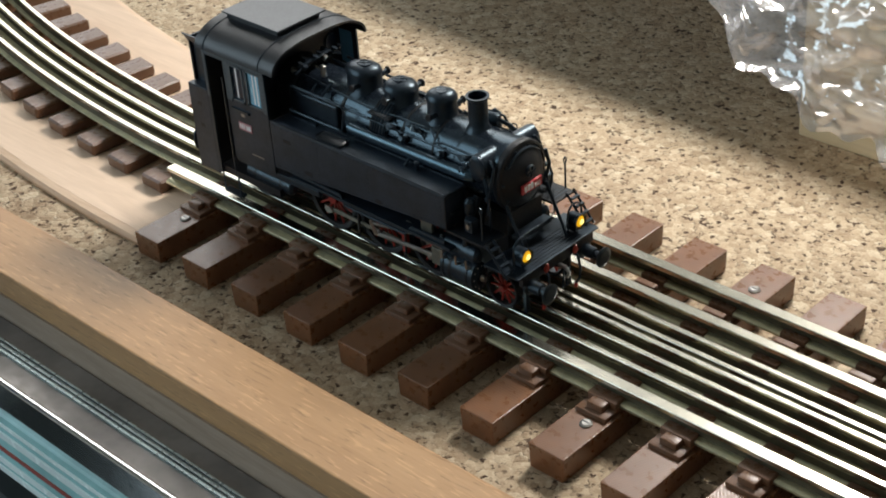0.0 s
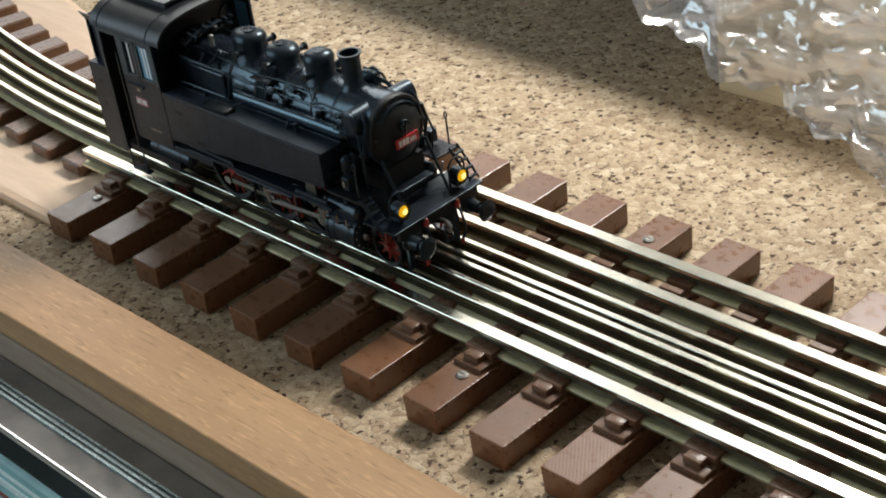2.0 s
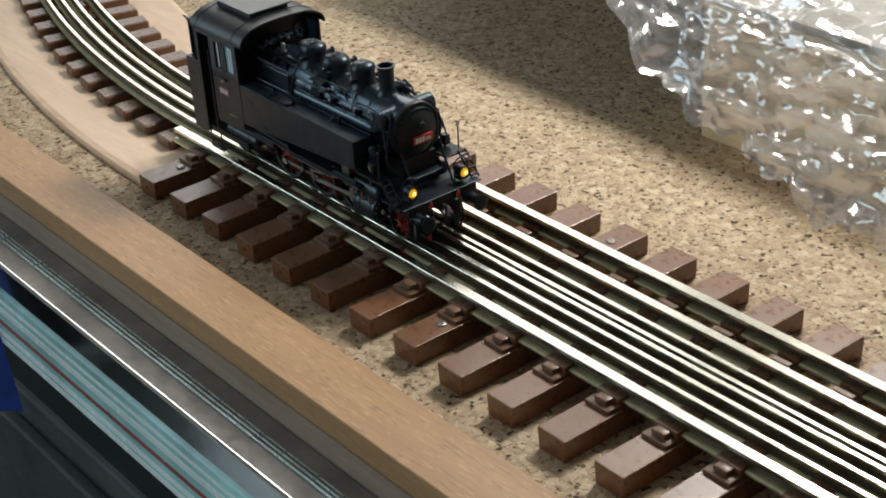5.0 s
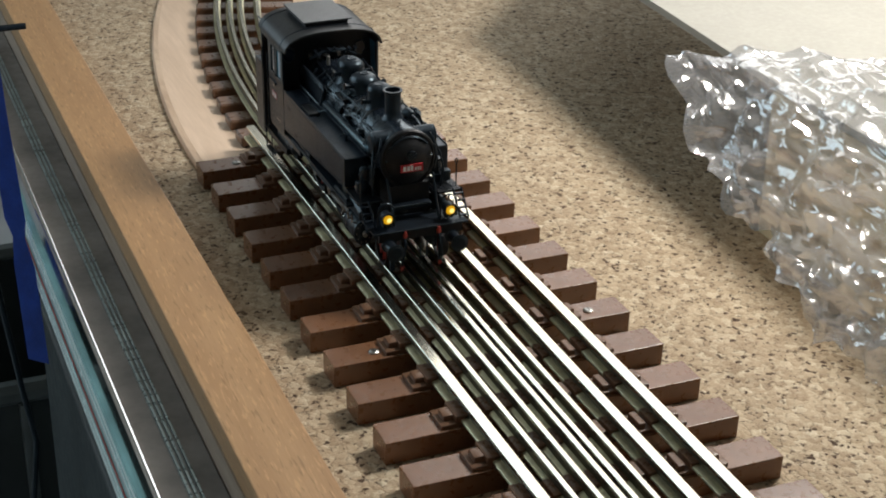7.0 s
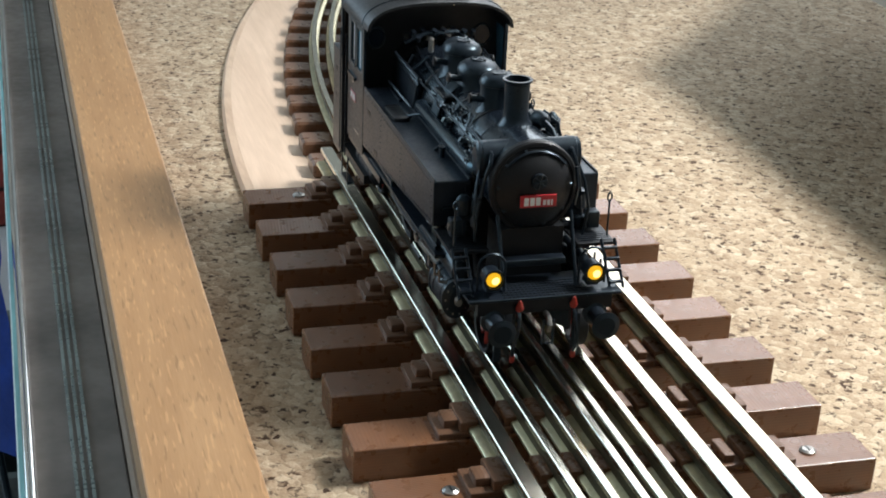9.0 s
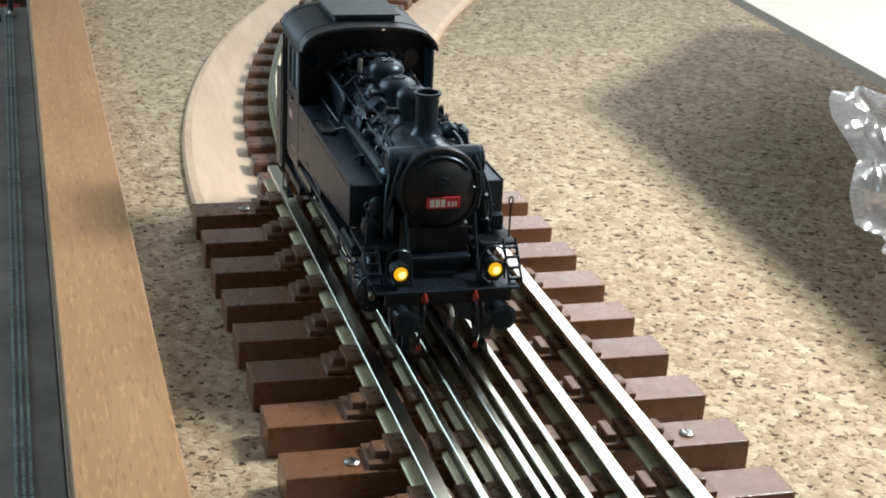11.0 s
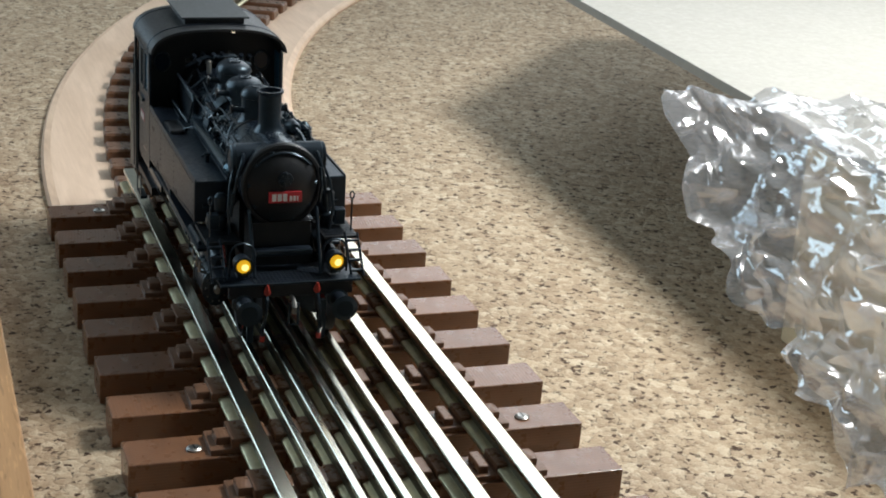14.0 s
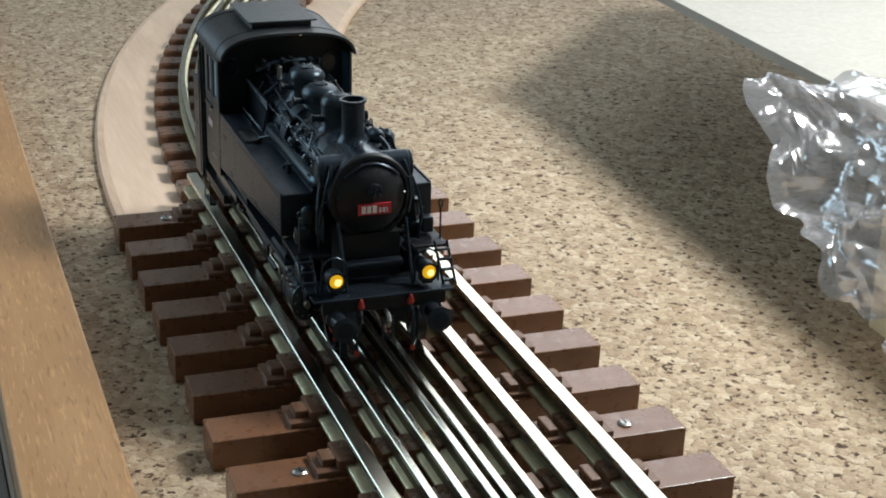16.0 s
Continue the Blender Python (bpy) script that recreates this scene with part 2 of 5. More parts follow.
BIN_RIM = paint("bin_rim", (0.15, 0.175, 0.18), 0.4, vary=0.2, scale=30)
FLOOR = paint("floor_grey", (0.5, 0.54, 0.56), 0.5, vary=0.2, scale=6)
MORTAR = paint("red_mortar", (0.09, 0.025, 0.02), 0.85, vary=0.3, scale=30)
BRICK = paint("dark_red", (0.26, 0.045, 0.035), 0.7, vary=0.3, scale=30)


def lamp_glow(name, colour, strength):
    m, t, p = nodes_of(name)
    p.inputs["Base Color"].default_value = (0.6, 0.35, 0.03, 1)
    p.inputs["Emission Color"].default_value = (*colour, 1)
    p.inputs["Emission Strength"].default_value = strength
    p.inputs["Roughness"].default_value = 0.15
    return m


LENS = lamp_glow("lamp_lens", (1.0, 0.52, 0.01), 0.75)
CAB_BULB = lamp_glow("cab_bulb", (1.0, 0.86, 0.62), 0.8)
BULB = lamp_glow("lamp_bulb", (1.0, 0.85, 0.25), 1.6)


def film_material():
    """Clear crumpled plastic film: seen through with a faint grey haze, and a sharp sheen on its creases."""
    m, t, p = nodes_of("clear_film")
    t.nodes.remove(p)

    def ridges(scale, detail):
        n = t.nodes.new("ShaderNodeTexNoise")
        n.noise_type = "RIDGED_MULTIFRACTAL"
        n.inputs["Scale"].default_value, n.inputs["Detail"].default_value = scale, detail
        n.inputs["Distortion"].default_value = 0.6
        link(t, coords(t, (0.4, 0.8, 1.2)), n.inputs["Vector"])
        return n.outputs["Fac"]
    crease = t.nodes.new("ShaderNodeBump")
    crease.inputs["Strength"].default_value, crease.inputs["Distance"].default_value = 1.0, 0.0028
    link(t, ridges(120, 3.5), crease.inputs["Height"])
    fine = t.nodes.new("ShaderNodeBump")
    fine.inputs["Strength"].default_value, fine.inputs["Distance"].default_value = 0.5, 0.0006
    link(t, ridges(330, 2.0), fine.inputs["Height"])
    link(t, crease.outputs["Normal"], fine.inputs["Normal"])
    clear = t.nodes.new("ShaderNodeBsdfTransparent")
    clear.inputs["Color"].default_value = (0.88, 0.88, 0.9, 1)
    front, behind = t.nodes.new("ShaderNodeBsdfDiffuse"), t.nodes.new("ShaderNodeBsdfTranslucent")
    haze = t.nodes.new("ShaderNodeMixShader")
    for k, n in enumerate((front, behind)):
        n.inputs["Color"].default_value = (0.7, 0.7, 0.73, 1)
        link(t, n.outputs[0], haze.inputs[k + 1])
    body = t.nodes.new("ShaderNodeMixShader")
    body.inputs[0].default_value = 0.38
    link(t, clear.outputs[0], body.inputs[1])
    link(t, haze.outputs[0], body.inputs[2])
    gloss = t.nodes.new("ShaderNodeBsdfGlossy")
    gloss.inputs["Roughness"].default_value = 0.16
    link(t, fine.outputs["Normal"], gloss.inputs["Normal"])
    fr = t.nodes.new("ShaderNodeFresnel")
    fr.inputs["IOR"].default_value = 3.6
    link(t, fine.outputs["Normal"], fr.inputs["Normal"])
    mix = t.nodes.new("ShaderNodeMixShader")
    link(t, fr.outputs[0], mix.inputs[0])
    link(t, body.outputs[0], mix.inputs[1])
    link(t, gloss.outputs[0], mix.inputs[2])
    out = [n for n in t.nodes if n.type == "OUTPUT_MATERIAL"][0]
    link(t, mix.outputs[0], out.inputs["Surface"])
    return m


FILM = film_material()


# ---- building blocks: coordinates in sleeper spacings, z from the sleepers' tops ----
ORIGIN = {}


def place(x, y, z):
    return Vector((x * U, y * U, (z + LIFT) * U))


def thing(name, x, y, z, label, category, group="", kind=""):
    ob = new(name)
    ob.empty_display_size = 0.005
    ob.location = place(x, y, z)
    ORIGIN[ob] = ob.location.copy()
    return tagged(ob, label, category, group, kind)


SHAPE = [None]   # a warp to fit the camera's view for the thing being built, if any


def part(name, bm, material, parent=None, label="", smooth=True, category="", group="", kind="", angle=35):
    """One mesh object; its origin lies at the middle of its foot."""
    me = bpy.data.meshes.new(name)
    for v in bm.verts:
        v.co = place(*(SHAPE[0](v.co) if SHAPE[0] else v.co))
    bmesh.ops.recalc_face_normals(bm, faces=bm.faces)
    xs = [v.co for v in bm.verts]
    o = Vector([(min(c[k] for c in xs) + max(c[k] for c in xs)) / 2 for k in range(2)] + [min(c[2] for c in xs)])
    bmesh.ops.translate(bm, verts=bm.verts, vec=-o)
    if smooth:
        for f in bm.faces:
            f.smooth = True
        for e in bm.edges:
            if len(e.link_faces) != 2 or e.calc_face_angle(9) > radians(angle):
                e.smooth = False
            elif e.calc_face_angle(9) > 0.2:
                p, q = sorted(f.calc_area() for f in e.link_faces)
                e.smooth = q < 6 * p
    bm.to_mesh(me)
    bm.free()
    me.materials.append(material)
    ob = new(name, me)
    ORIGIN[ob] = o
    ob.location = o - ORIGIN[parent] if parent else o
    ob.parent = parent
    return tagged(ob, label, category, group, kind)


def box(bm, x0, x1, y0, y1, z0, z1, bevel=0.0):
    r = bmesh.ops.create_cube(bm, size=1)
    for v in r["verts"]:
        v.co = Vector(((x0 + x1) / 2 + v.co.x * (x1 - x0), (y0 + y1) / 2 + v.co.y * (y1 - y0), (z0 + z1) / 2 + v.co.z * (z1 - z0)))
    if bevel:
        es = list({e for v in r["verts"] for e in v.link_edges})
        bmesh.ops.bevel(bm, geom=es, offset=bevel, segments=2, profile=0.5, affect="EDGES")
    return bm


def prism(bm, outline, axis, a, b, bevel=0.0):
    """An outline of (p, q) pushed out along an axis from a to b. axis y: (x, z); axis x: (y, z); axis z: (x, y)."""
    def at(p, q, w):
        return {"y": (p, w, q), "x": (w, p, q), "z": (p, q, w)}[axis]
    lo, hi = [bm.verts.new(at(p, q, a)) for p, q in outline], [bm.verts.new(at(p, q, b)) for p, q in outline]
    fs = [bm.faces.new(lo), bm.faces.new(hi)]
    n = len(outline)
    for i in range(n):
        fs.append(bm.faces.new((lo[i], lo[(i + 1) % n], hi[(i + 1) % n], hi[i])))
    if bevel:
        bmesh.ops.recalc_face_normals(bm, faces=fs)
        es = [e for e in {e for f in fs for e in f.edges} if e.calc_face_angle(0) > 0.6]
        bmesh.ops.bevel(bm, geom=es, offset=bevel, segments=2, profile=0.5, affect="EDGES")
    return bm


def lathe(bm, profile, base, axis=(0, 0, 1), seg=24):
    """profile: (radius, height) pairs, turned round an axis through base; the ends are closed."""
    q = Vector((0, 0, 1)).rotation_difference(Vector(axis).normalized())
    rings = []
    for r, h in profile:
        rings.append([bm.verts.new(Vector(base) + q @ Vector((r * math.cos(2 * math.pi * i / seg), r * math.sin(2 * math.pi * i / seg), h))) for i in range(seg)])
    for a, b in zip(rings, rings[1:]):
        for i in range(seg):
            bm.faces.new((a[i], a[(i + 1) % seg], b[(i + 1) % seg], b[i]))
    bm.faces.new(rings[0])
    bm.faces.new(rings[-1])
    return bm


def rod(bm, a, b, r, seg=8, r2=None):
    a, b = Vector(a), Vector(b)
    return lathe(bm, [(r, 0), (r if r2 is None else r2, (b - a).length)], a, b - a, seg)


def wire(bm, pts, r, seg=6):
    """A bent round bar through points."""
    pts = [Vector(p) for p in pts]
    rings = []
    side = None
    for i, p in enumerate(pts):
        d = (pts[min(i + 1, len(pts) - 1)] - pts[max(i - 1, 0)]).normalized()
        if side is None:
            side = d.orthogonal().normalized()
        side = (side - d * side.dot(d)).normalized()
        up = d.cross(side)
        rings.append([bm.verts.new(p + r * (math.cos(2 * math.pi * k / seg) * side + math.sin(2 * math.pi * k / seg) * up)) for k in range(seg)])
    for a, b in zip(rings, rings[1:]):
        for k in range(seg):
            bm.faces.new((a[k], a[(k + 1) % seg], b[(k + 1) % seg], b[k]))
    bm.faces.new(rings[0])
    bm.faces.new(rings[-1])
    return bm


def B():
    return bmesh.new()


def boxed(*a, **k):
    return box(B(), *a, **k)


# ---- the layout board and what borders it ----
def layout_board():
    t = part("ground", boxed(-60, 40, -1.2, 45, -1.4, -0.33), CORK, None, "tan granulated cork sheet covering the layout board", False, "cork", kind="structure")
    return t


layout_board()


def edge_beam():
    t = thing("edge_beam", 5, -1.6, -1.1, "planed beech edging strip along the layout", "wood strip", kind="structure")
    bm = B()
    box(bm, -60, 40, -1.83, -0.87, -0.25, 0.14, 0.02)
    part("top_lath", bm, BEECH, t, "orange-brown beech with fine flecks", True)
    part("side_face", boxed(-60, 40, -1.85, -0.88, -0.9, -0.25), BEECH_EDGE, t, "side in a greyer tone than the top", False)


edge_beam()


def window_sill():
    t = thing("window_sill", 5, -2.8, -1.4, "dark metal sill profile with dusty grooves", "sill", kind="structure")
    part("track_groove", boxed(-15.0, 40, -2.68, -1.86, -1.1, -0.64, 0.02), SILL, t)
    for y in (-2.18, -2.25, -2.32):
        part("rib", boxed(-15.0, 40, y - 0.016, y + 0.016, -0.64, -0.605), RIDGE, t, "thin turquoise-grey ridge")
    part("rim", boxed(-15.0, 40, -2.77, -2.68, -1.3, -0.54, 0.03), CHROME, t, "bright polished rim")
    part("fascia", boxed(-15.0, 40, -2.82, -2.6, -2.2, -1.1), FASCIA, t, "panel under the rim with a turquoise reflection painted into its colour", False)
    # streaks of that reflection, painted on as long thin strips
    for z, h, m in ((-1.25, 0.03, REFLECTION_STRIPE), (-1.45, 0.06, REFLECTION_STRIPE), (-1.72, 0.035, BRICK), (-1.95, 0.05, REFLECTION_STRIPE), (-2.12, 0.05, REFLECTION_STRIPE)):
        part("reflected_streak", boxed(-15.0, 40, -2.84, -2.78, z - h, z + h, 0.01), m, t, "", False)


window_sill()


def sill_hook(x, y, h):
    """A small steel hook screwed to the end of the sill."""
    t = thing("metal_hook", x, y, -0.64, "small dark steel hook at the end of the sill", "hook")
    part("plate", boxed(x - 0.28, x + 0.28, y - 0.1, y + 0.1, -0.64, -0.58, 0.015), STEEL, t)
    part("shank", wire(B(), [(x, y, -0.6), (x, y, h - 0.2), (x - 0.06, y, h), (x - 0.22, y, h + 0.04), (x - 0.34, y, h - 0.1)], 0.06, 8), BLACK, t, "bent dark shank")
    for d in (-0.19, 0.19):
        part("screw", lathe(B(), [(0.055, 0), (0.055, 0.01), (0.03, 0.03)], (x + d, y, -0.58), seg=12), STEEL, t)


sill_hook(-14.4, -2.2, -0.1)


# ---- straight track ----
RAILS = [(1.16, 0.072), (1.505, 0.034), (1.775, 0.034), (2.015, 0.034), (2.15, 0.034), (2.38, 0.034), (2.775, 0.066), (3.355, 0.075)]
SLEEPERS = 34


def rail_web(w):
    return [(-w * 0.4, 0.09), (w * 0.4, 0.09), (w * 0.35, 0.22), (-w * 0.35, 0.22)]


def rail_foot(w):
    f = w + (0.055 if w > 0.06 else 0.038)
    return [(-f, 0.06), (f, 0.06), (f, 0.088), (f - 0.015, 0.1), (w * 0.45, 0.112), (-w * 0.45, 0.112), (0.015 - f, 0.1), (-f, 0.088)]


def rail_head(w):
    t = 0.29
    return [(-w * 0.6, 0.215), (w * 0.6, 0.215), (w, 0.235), (w, t - 0.008), (w - 0.008, t), (0.008 - w, t), (-w, t - 0.008), (-w, 0.235)]


def chair_mesh(w, left, right):
    """Stepped jaws that grip the foot of a rail, so wide to each side; centred on the rail, standing on z 0."""
    bm = B()
    box(bm, -0.21, 0.21, -w * 0.5 - left, w * 0.5 + right, -0.01, 0.058, 0.012)
    for k, wide in ((-1, left), (1, right)):
        g = w * 0.4
        if wide > 0.25:
            # a jaw up to the web and a nose that runs out from it over the pad
            a, c = sorted((k * g, k * (g + 0.17)))
            box(bm, -0.2, 0.2, a, c, 0.03, 0.15, 0.015)
            a, c = sorted((k * (g + 0.15), k * (g + wide - 0.06)))
            box(bm, -0.11, 0.11, a, c, 0.03, 0.135, 0.02)
        else:
            a, c = sorted((k * g, k * (g + wide)))
            box(bm, -0.17, 0.17, a, c, 0.03, 0.14, 0.012)
    me = bpy.data.meshes.new("rail_chair")
    for v in bm.verts:
        v.co *= U
    for f in bm.faces:
        f.smooth = True
    for e in bm.edges:
        e.smooth = len(e.link_faces) == 2 and e.calc_face_angle(9) < 0.6
    bm.to_mesh(me)
    bm.free()
    me.materials.append(CHAIR)
    return me


def screw(parent, x, y, z):
    bm = B()
    lathe(bm, [(0.075, 0), (0.075, 0.015), (0.05, 0.03)], (x, y, z), seg=14)
    s = part("screw", bm, STEEL, parent, "small bright screw head")
    part("slot", boxed(x - 0.045, x + 0.045, y - 0.008, y + 0.008, z + 0.028, z + 0.033), BLACK_MATT, s)


def straight_track():
    t = thing("straight_track", 10, 2.24, -0.33, "multi-gauge model track with eight rails on brown sleepers", "track")
    for y, w in RAILS:
        r = part("rail", prism(B(), [(y + p, q) for p, q in rail_web(w)], "x", -0.6, SLEEPERS - 0.3), RAIL_WEB, t, "nickel-silver rail with a darker web")
        part("foot", prism(B(), [(y + p, q) for p, q in rail_foot(w)], "x", -0.6, SLEEPERS - 0.3), RAIL_FOOT, r)
        part("head", prism(B(), [(y + p, q) for p, q in rail_head(w)], "x", -0.6, SLEEPERS - 0.3), RAIL, r, "bright running surface")
    chairs = [chair_mesh(w, 0.36 if i == 0 else 0.11 if i not in (3, 4) else 0.07, 0.32 if i == 7 else 0.11 if i not in (3, 4) else 0.07) for i, (y, w) in enumerate(RAILS)]
    bm = B()
    box(bm, -0.2, 0.2, -0.9, 1.35, -0.01, 0.055, 0.012)
    for y in (-0.72, -0.36, -0.1, 0.27, 0.55, 0.8, 1.1):
        box(bm, -0.15, 0.15, y - 0.05, y + 0.05, 0.05, 0.13, 0.012)
    tie = bpy.data.meshes.new("tie_plate")
    for v in bm.verts:
        v.co *= U
    bm.to_mesh(tie)
    bm.free()
    tie.materials.append(CHAIR)
    for i in range(SLEEPERS):
        j, k = 0.008 * math.sin(i * 7.3), 0.02 * math.sin(i * 3.1)
        bm = B()
        prism(bm, [(i + j, 0.0), (i + 0.5 + j, 0.0), (i + 0.485 + j, -0.33), (i + 0.015 + j, -0.33)], "y", k, 4.47 + k, 0.012)
        s = part("sleeper", bm, SLEEPER, t)
        for (y, w), me in zip(RAILS, chairs):
            c = new("rail_chair", me)
            c.parent = s
            c.location = place(i + 0.25 + j, y, 0.0) - ORIGIN[s]
        c = new("tie_plate", tie)
        c.parent = s
        c.location = place(i + 0.25 + j, 2.0, 0.0) - ORIGIN[s]
        if i % 7 == 0:
            screw(s, i + 0.3, 0.64, 0.0)
            screw(s, i + 0.27, 3.92, 0.0)
    return t


straight_track()


# ---- curved track on its plywood base ----
CX, RO = -0.5, 29.5      # start of the bend; radius at the outer ends of its sleepers
CY = 1.03 + RO


def bend(s, off):
    """A place on the track, s along it from the start of the bend and off inwards from the sleepers' outer ends."""
    k = min(s, 42.0)
    a = k / RO
    x, y = CX - (RO - off) * math.sin(a), CY - (RO - off) * math.cos(a)
    return x - (s - k) * math.cos(a), y + (s - k) * math.sin(a)


def sweep(bm, s0, s1, outline, n):
    """An outline of (off, z) pushed along the bend."""
    rings = []
    for i in range(n + 1):
        s = s0 + (s1 - s0) * i / n
        rings.append([bm.verts.new((*bend(s, o), z)) for o, z in outline])
    k = len(outline)
    for a, b in zip(rings, rings[1:]):
        for i in range(k):
            bm.faces.new((a[i], a[(i + 1) % k], b[(i + 1) % k], b[i]))
    bm.faces.new(rings[0])
    bm.faces.new(rings[-1])
    return bm


def bend_base():
    t = thing("bend_base", -8, 4, -0.33, "pale plywood strip with rounded edges under the bend", "wood strip")
    part("deck", sweep(B(), -0.45, 40, [(-0.8, -0.33), (-0.8, -0.2), (3.0, -0.2), (3.0, -0.33)], 90), PLY, t, "", True, angle=20)
    for ol in ([(-0.93, -0.33), (-0.94, -0.28), (-0.9, -0.23), (-0.8, -0.202), (-0.8, -0.33)], [(3.0, -0.33), (3.0, -0.202), (3.1, -0.23), (3.14, -0.28), (3.13, -0.33)]):
        part("rounded_edge", sweep(B(), -0.45, 40, ol, 90), PLY_EDGE, t, "sanded rounded edge")


bend_base()


def curved_track():
    t = thing("curved_track", -8, 4, -0.2, "sharply curved model track with dark brown sleepers", "track")
    for off in (0.475, 0.745, 0.985, 1.35):
        r = part("rail", sweep(B(), 0.11, 40, [(off + p, q) for p, q in rail_web(0.04)], 110), RAIL_WEB, t, "bent rail with a darker web")
        part("foot", sweep(B(), 0.11, 40, [(off + p, q) for p, q in rail_foot(0.04)], 110), RAIL_FOOT, r)
        part("head", sweep(B(), 0.11, 40, [(off + p, q) for p, q in rail_head(0.038)], 110), RAIL, r, "bright running surface")
    n = 45
    for i in range(n):
        s = 0.5 + i * 0.86
        bm = B()
        (ax, ay), (bx, by), (cx, cy), (dx, dy) = bend(s - 0.235, 0), bend(s + 0.235, 0), bend(s + 0.235, 2.15), bend(s - 0.235, 2.15)
        lo = [bm.verts.new((x, y, -0.2)) for x, y in ((ax, ay), (bx, by), (cx, cy), (dx, dy))]
        hi = [bm.verts.new((x, y, 0.0)) for x, y in ((ax, ay), (bx, by), (cx, cy), (dx, dy))]
        fs = [bm.faces.new(lo), bm.faces.new(hi)] + [bm.faces.new((lo[k], lo[(k + 1) % 4], hi[(k + 1) % 4], hi[k])) for k in range(4)]
        bmesh.ops.recalc_face_normals(bm, faces=fs)
        bmesh.ops.bevel(bm, geom=list(bm.edges), offset=0.03, segments=1, affect="EDGES")
        part("sleeper", bm, SLEEPER_DARK, t)


curved_track()


# ---- the raised white board on its pine support ----
def pine_block():
    t = thing("pine_block", 20, 8.6, -0.33, "pale pine board on edge with bold grain arches", "wood block")
    part("plank", boxed(5.25, 34, 8.05, 8.95, -0.33, 2.1, 0.02), PINE, t)
    part("rear_plank", boxed(5.25, 34, 13.4, 14.2, -0.33, 2.1, 0.02), PINE, t)


pine_block()


def white_board():
    bm = B()
    prism(bm, [(34, 8.0), (5.3, 8.1), (-3.8, 8.5), (-8.5, 12.5), (-8.0, 14.4), (34, 14.6)], "z", 2.104, 2.24, 0.01)
    part("white_board", bm, WHITE, None, "smooth cream-white board lying on the pine block", False, "board")


white_board()


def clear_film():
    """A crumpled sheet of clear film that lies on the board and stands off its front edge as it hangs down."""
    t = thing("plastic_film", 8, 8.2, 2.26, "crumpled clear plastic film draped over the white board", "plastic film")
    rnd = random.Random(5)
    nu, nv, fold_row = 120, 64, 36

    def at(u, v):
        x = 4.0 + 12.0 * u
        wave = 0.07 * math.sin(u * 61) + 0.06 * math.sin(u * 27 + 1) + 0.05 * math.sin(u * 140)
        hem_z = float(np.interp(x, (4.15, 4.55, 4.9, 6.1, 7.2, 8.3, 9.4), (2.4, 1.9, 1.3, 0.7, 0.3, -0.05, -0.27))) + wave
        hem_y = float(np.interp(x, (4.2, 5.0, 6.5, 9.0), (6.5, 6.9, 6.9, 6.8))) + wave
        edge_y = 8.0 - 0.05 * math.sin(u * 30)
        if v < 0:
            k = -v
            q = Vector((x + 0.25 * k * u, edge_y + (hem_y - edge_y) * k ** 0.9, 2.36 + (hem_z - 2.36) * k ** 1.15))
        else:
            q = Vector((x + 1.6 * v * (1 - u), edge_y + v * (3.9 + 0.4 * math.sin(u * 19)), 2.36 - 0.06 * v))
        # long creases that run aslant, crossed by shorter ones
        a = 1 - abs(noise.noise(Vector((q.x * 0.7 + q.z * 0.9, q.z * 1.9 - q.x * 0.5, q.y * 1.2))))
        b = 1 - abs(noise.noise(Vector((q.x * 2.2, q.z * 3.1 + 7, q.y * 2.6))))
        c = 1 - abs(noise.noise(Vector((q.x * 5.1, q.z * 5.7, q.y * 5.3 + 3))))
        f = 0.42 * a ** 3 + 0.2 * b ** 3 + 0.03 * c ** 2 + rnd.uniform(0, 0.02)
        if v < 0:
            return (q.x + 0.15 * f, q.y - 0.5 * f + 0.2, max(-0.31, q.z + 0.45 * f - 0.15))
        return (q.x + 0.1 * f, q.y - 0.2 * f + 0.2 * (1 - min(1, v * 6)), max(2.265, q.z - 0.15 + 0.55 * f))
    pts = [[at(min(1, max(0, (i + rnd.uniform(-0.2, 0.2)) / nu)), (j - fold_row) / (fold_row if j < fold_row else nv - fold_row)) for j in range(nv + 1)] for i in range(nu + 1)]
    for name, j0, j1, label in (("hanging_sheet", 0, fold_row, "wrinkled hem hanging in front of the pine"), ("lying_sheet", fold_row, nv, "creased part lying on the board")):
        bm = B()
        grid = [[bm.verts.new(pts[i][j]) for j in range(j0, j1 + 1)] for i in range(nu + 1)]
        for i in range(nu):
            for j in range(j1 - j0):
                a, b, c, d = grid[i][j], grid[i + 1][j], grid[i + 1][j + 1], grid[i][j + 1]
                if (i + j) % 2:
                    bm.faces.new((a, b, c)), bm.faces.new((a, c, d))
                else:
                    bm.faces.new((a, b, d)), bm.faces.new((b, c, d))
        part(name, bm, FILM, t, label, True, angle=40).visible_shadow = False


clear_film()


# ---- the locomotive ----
YC = 2.2      # the middle line it is built on, before the fit to the view
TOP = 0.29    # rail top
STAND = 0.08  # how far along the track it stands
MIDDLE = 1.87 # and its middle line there

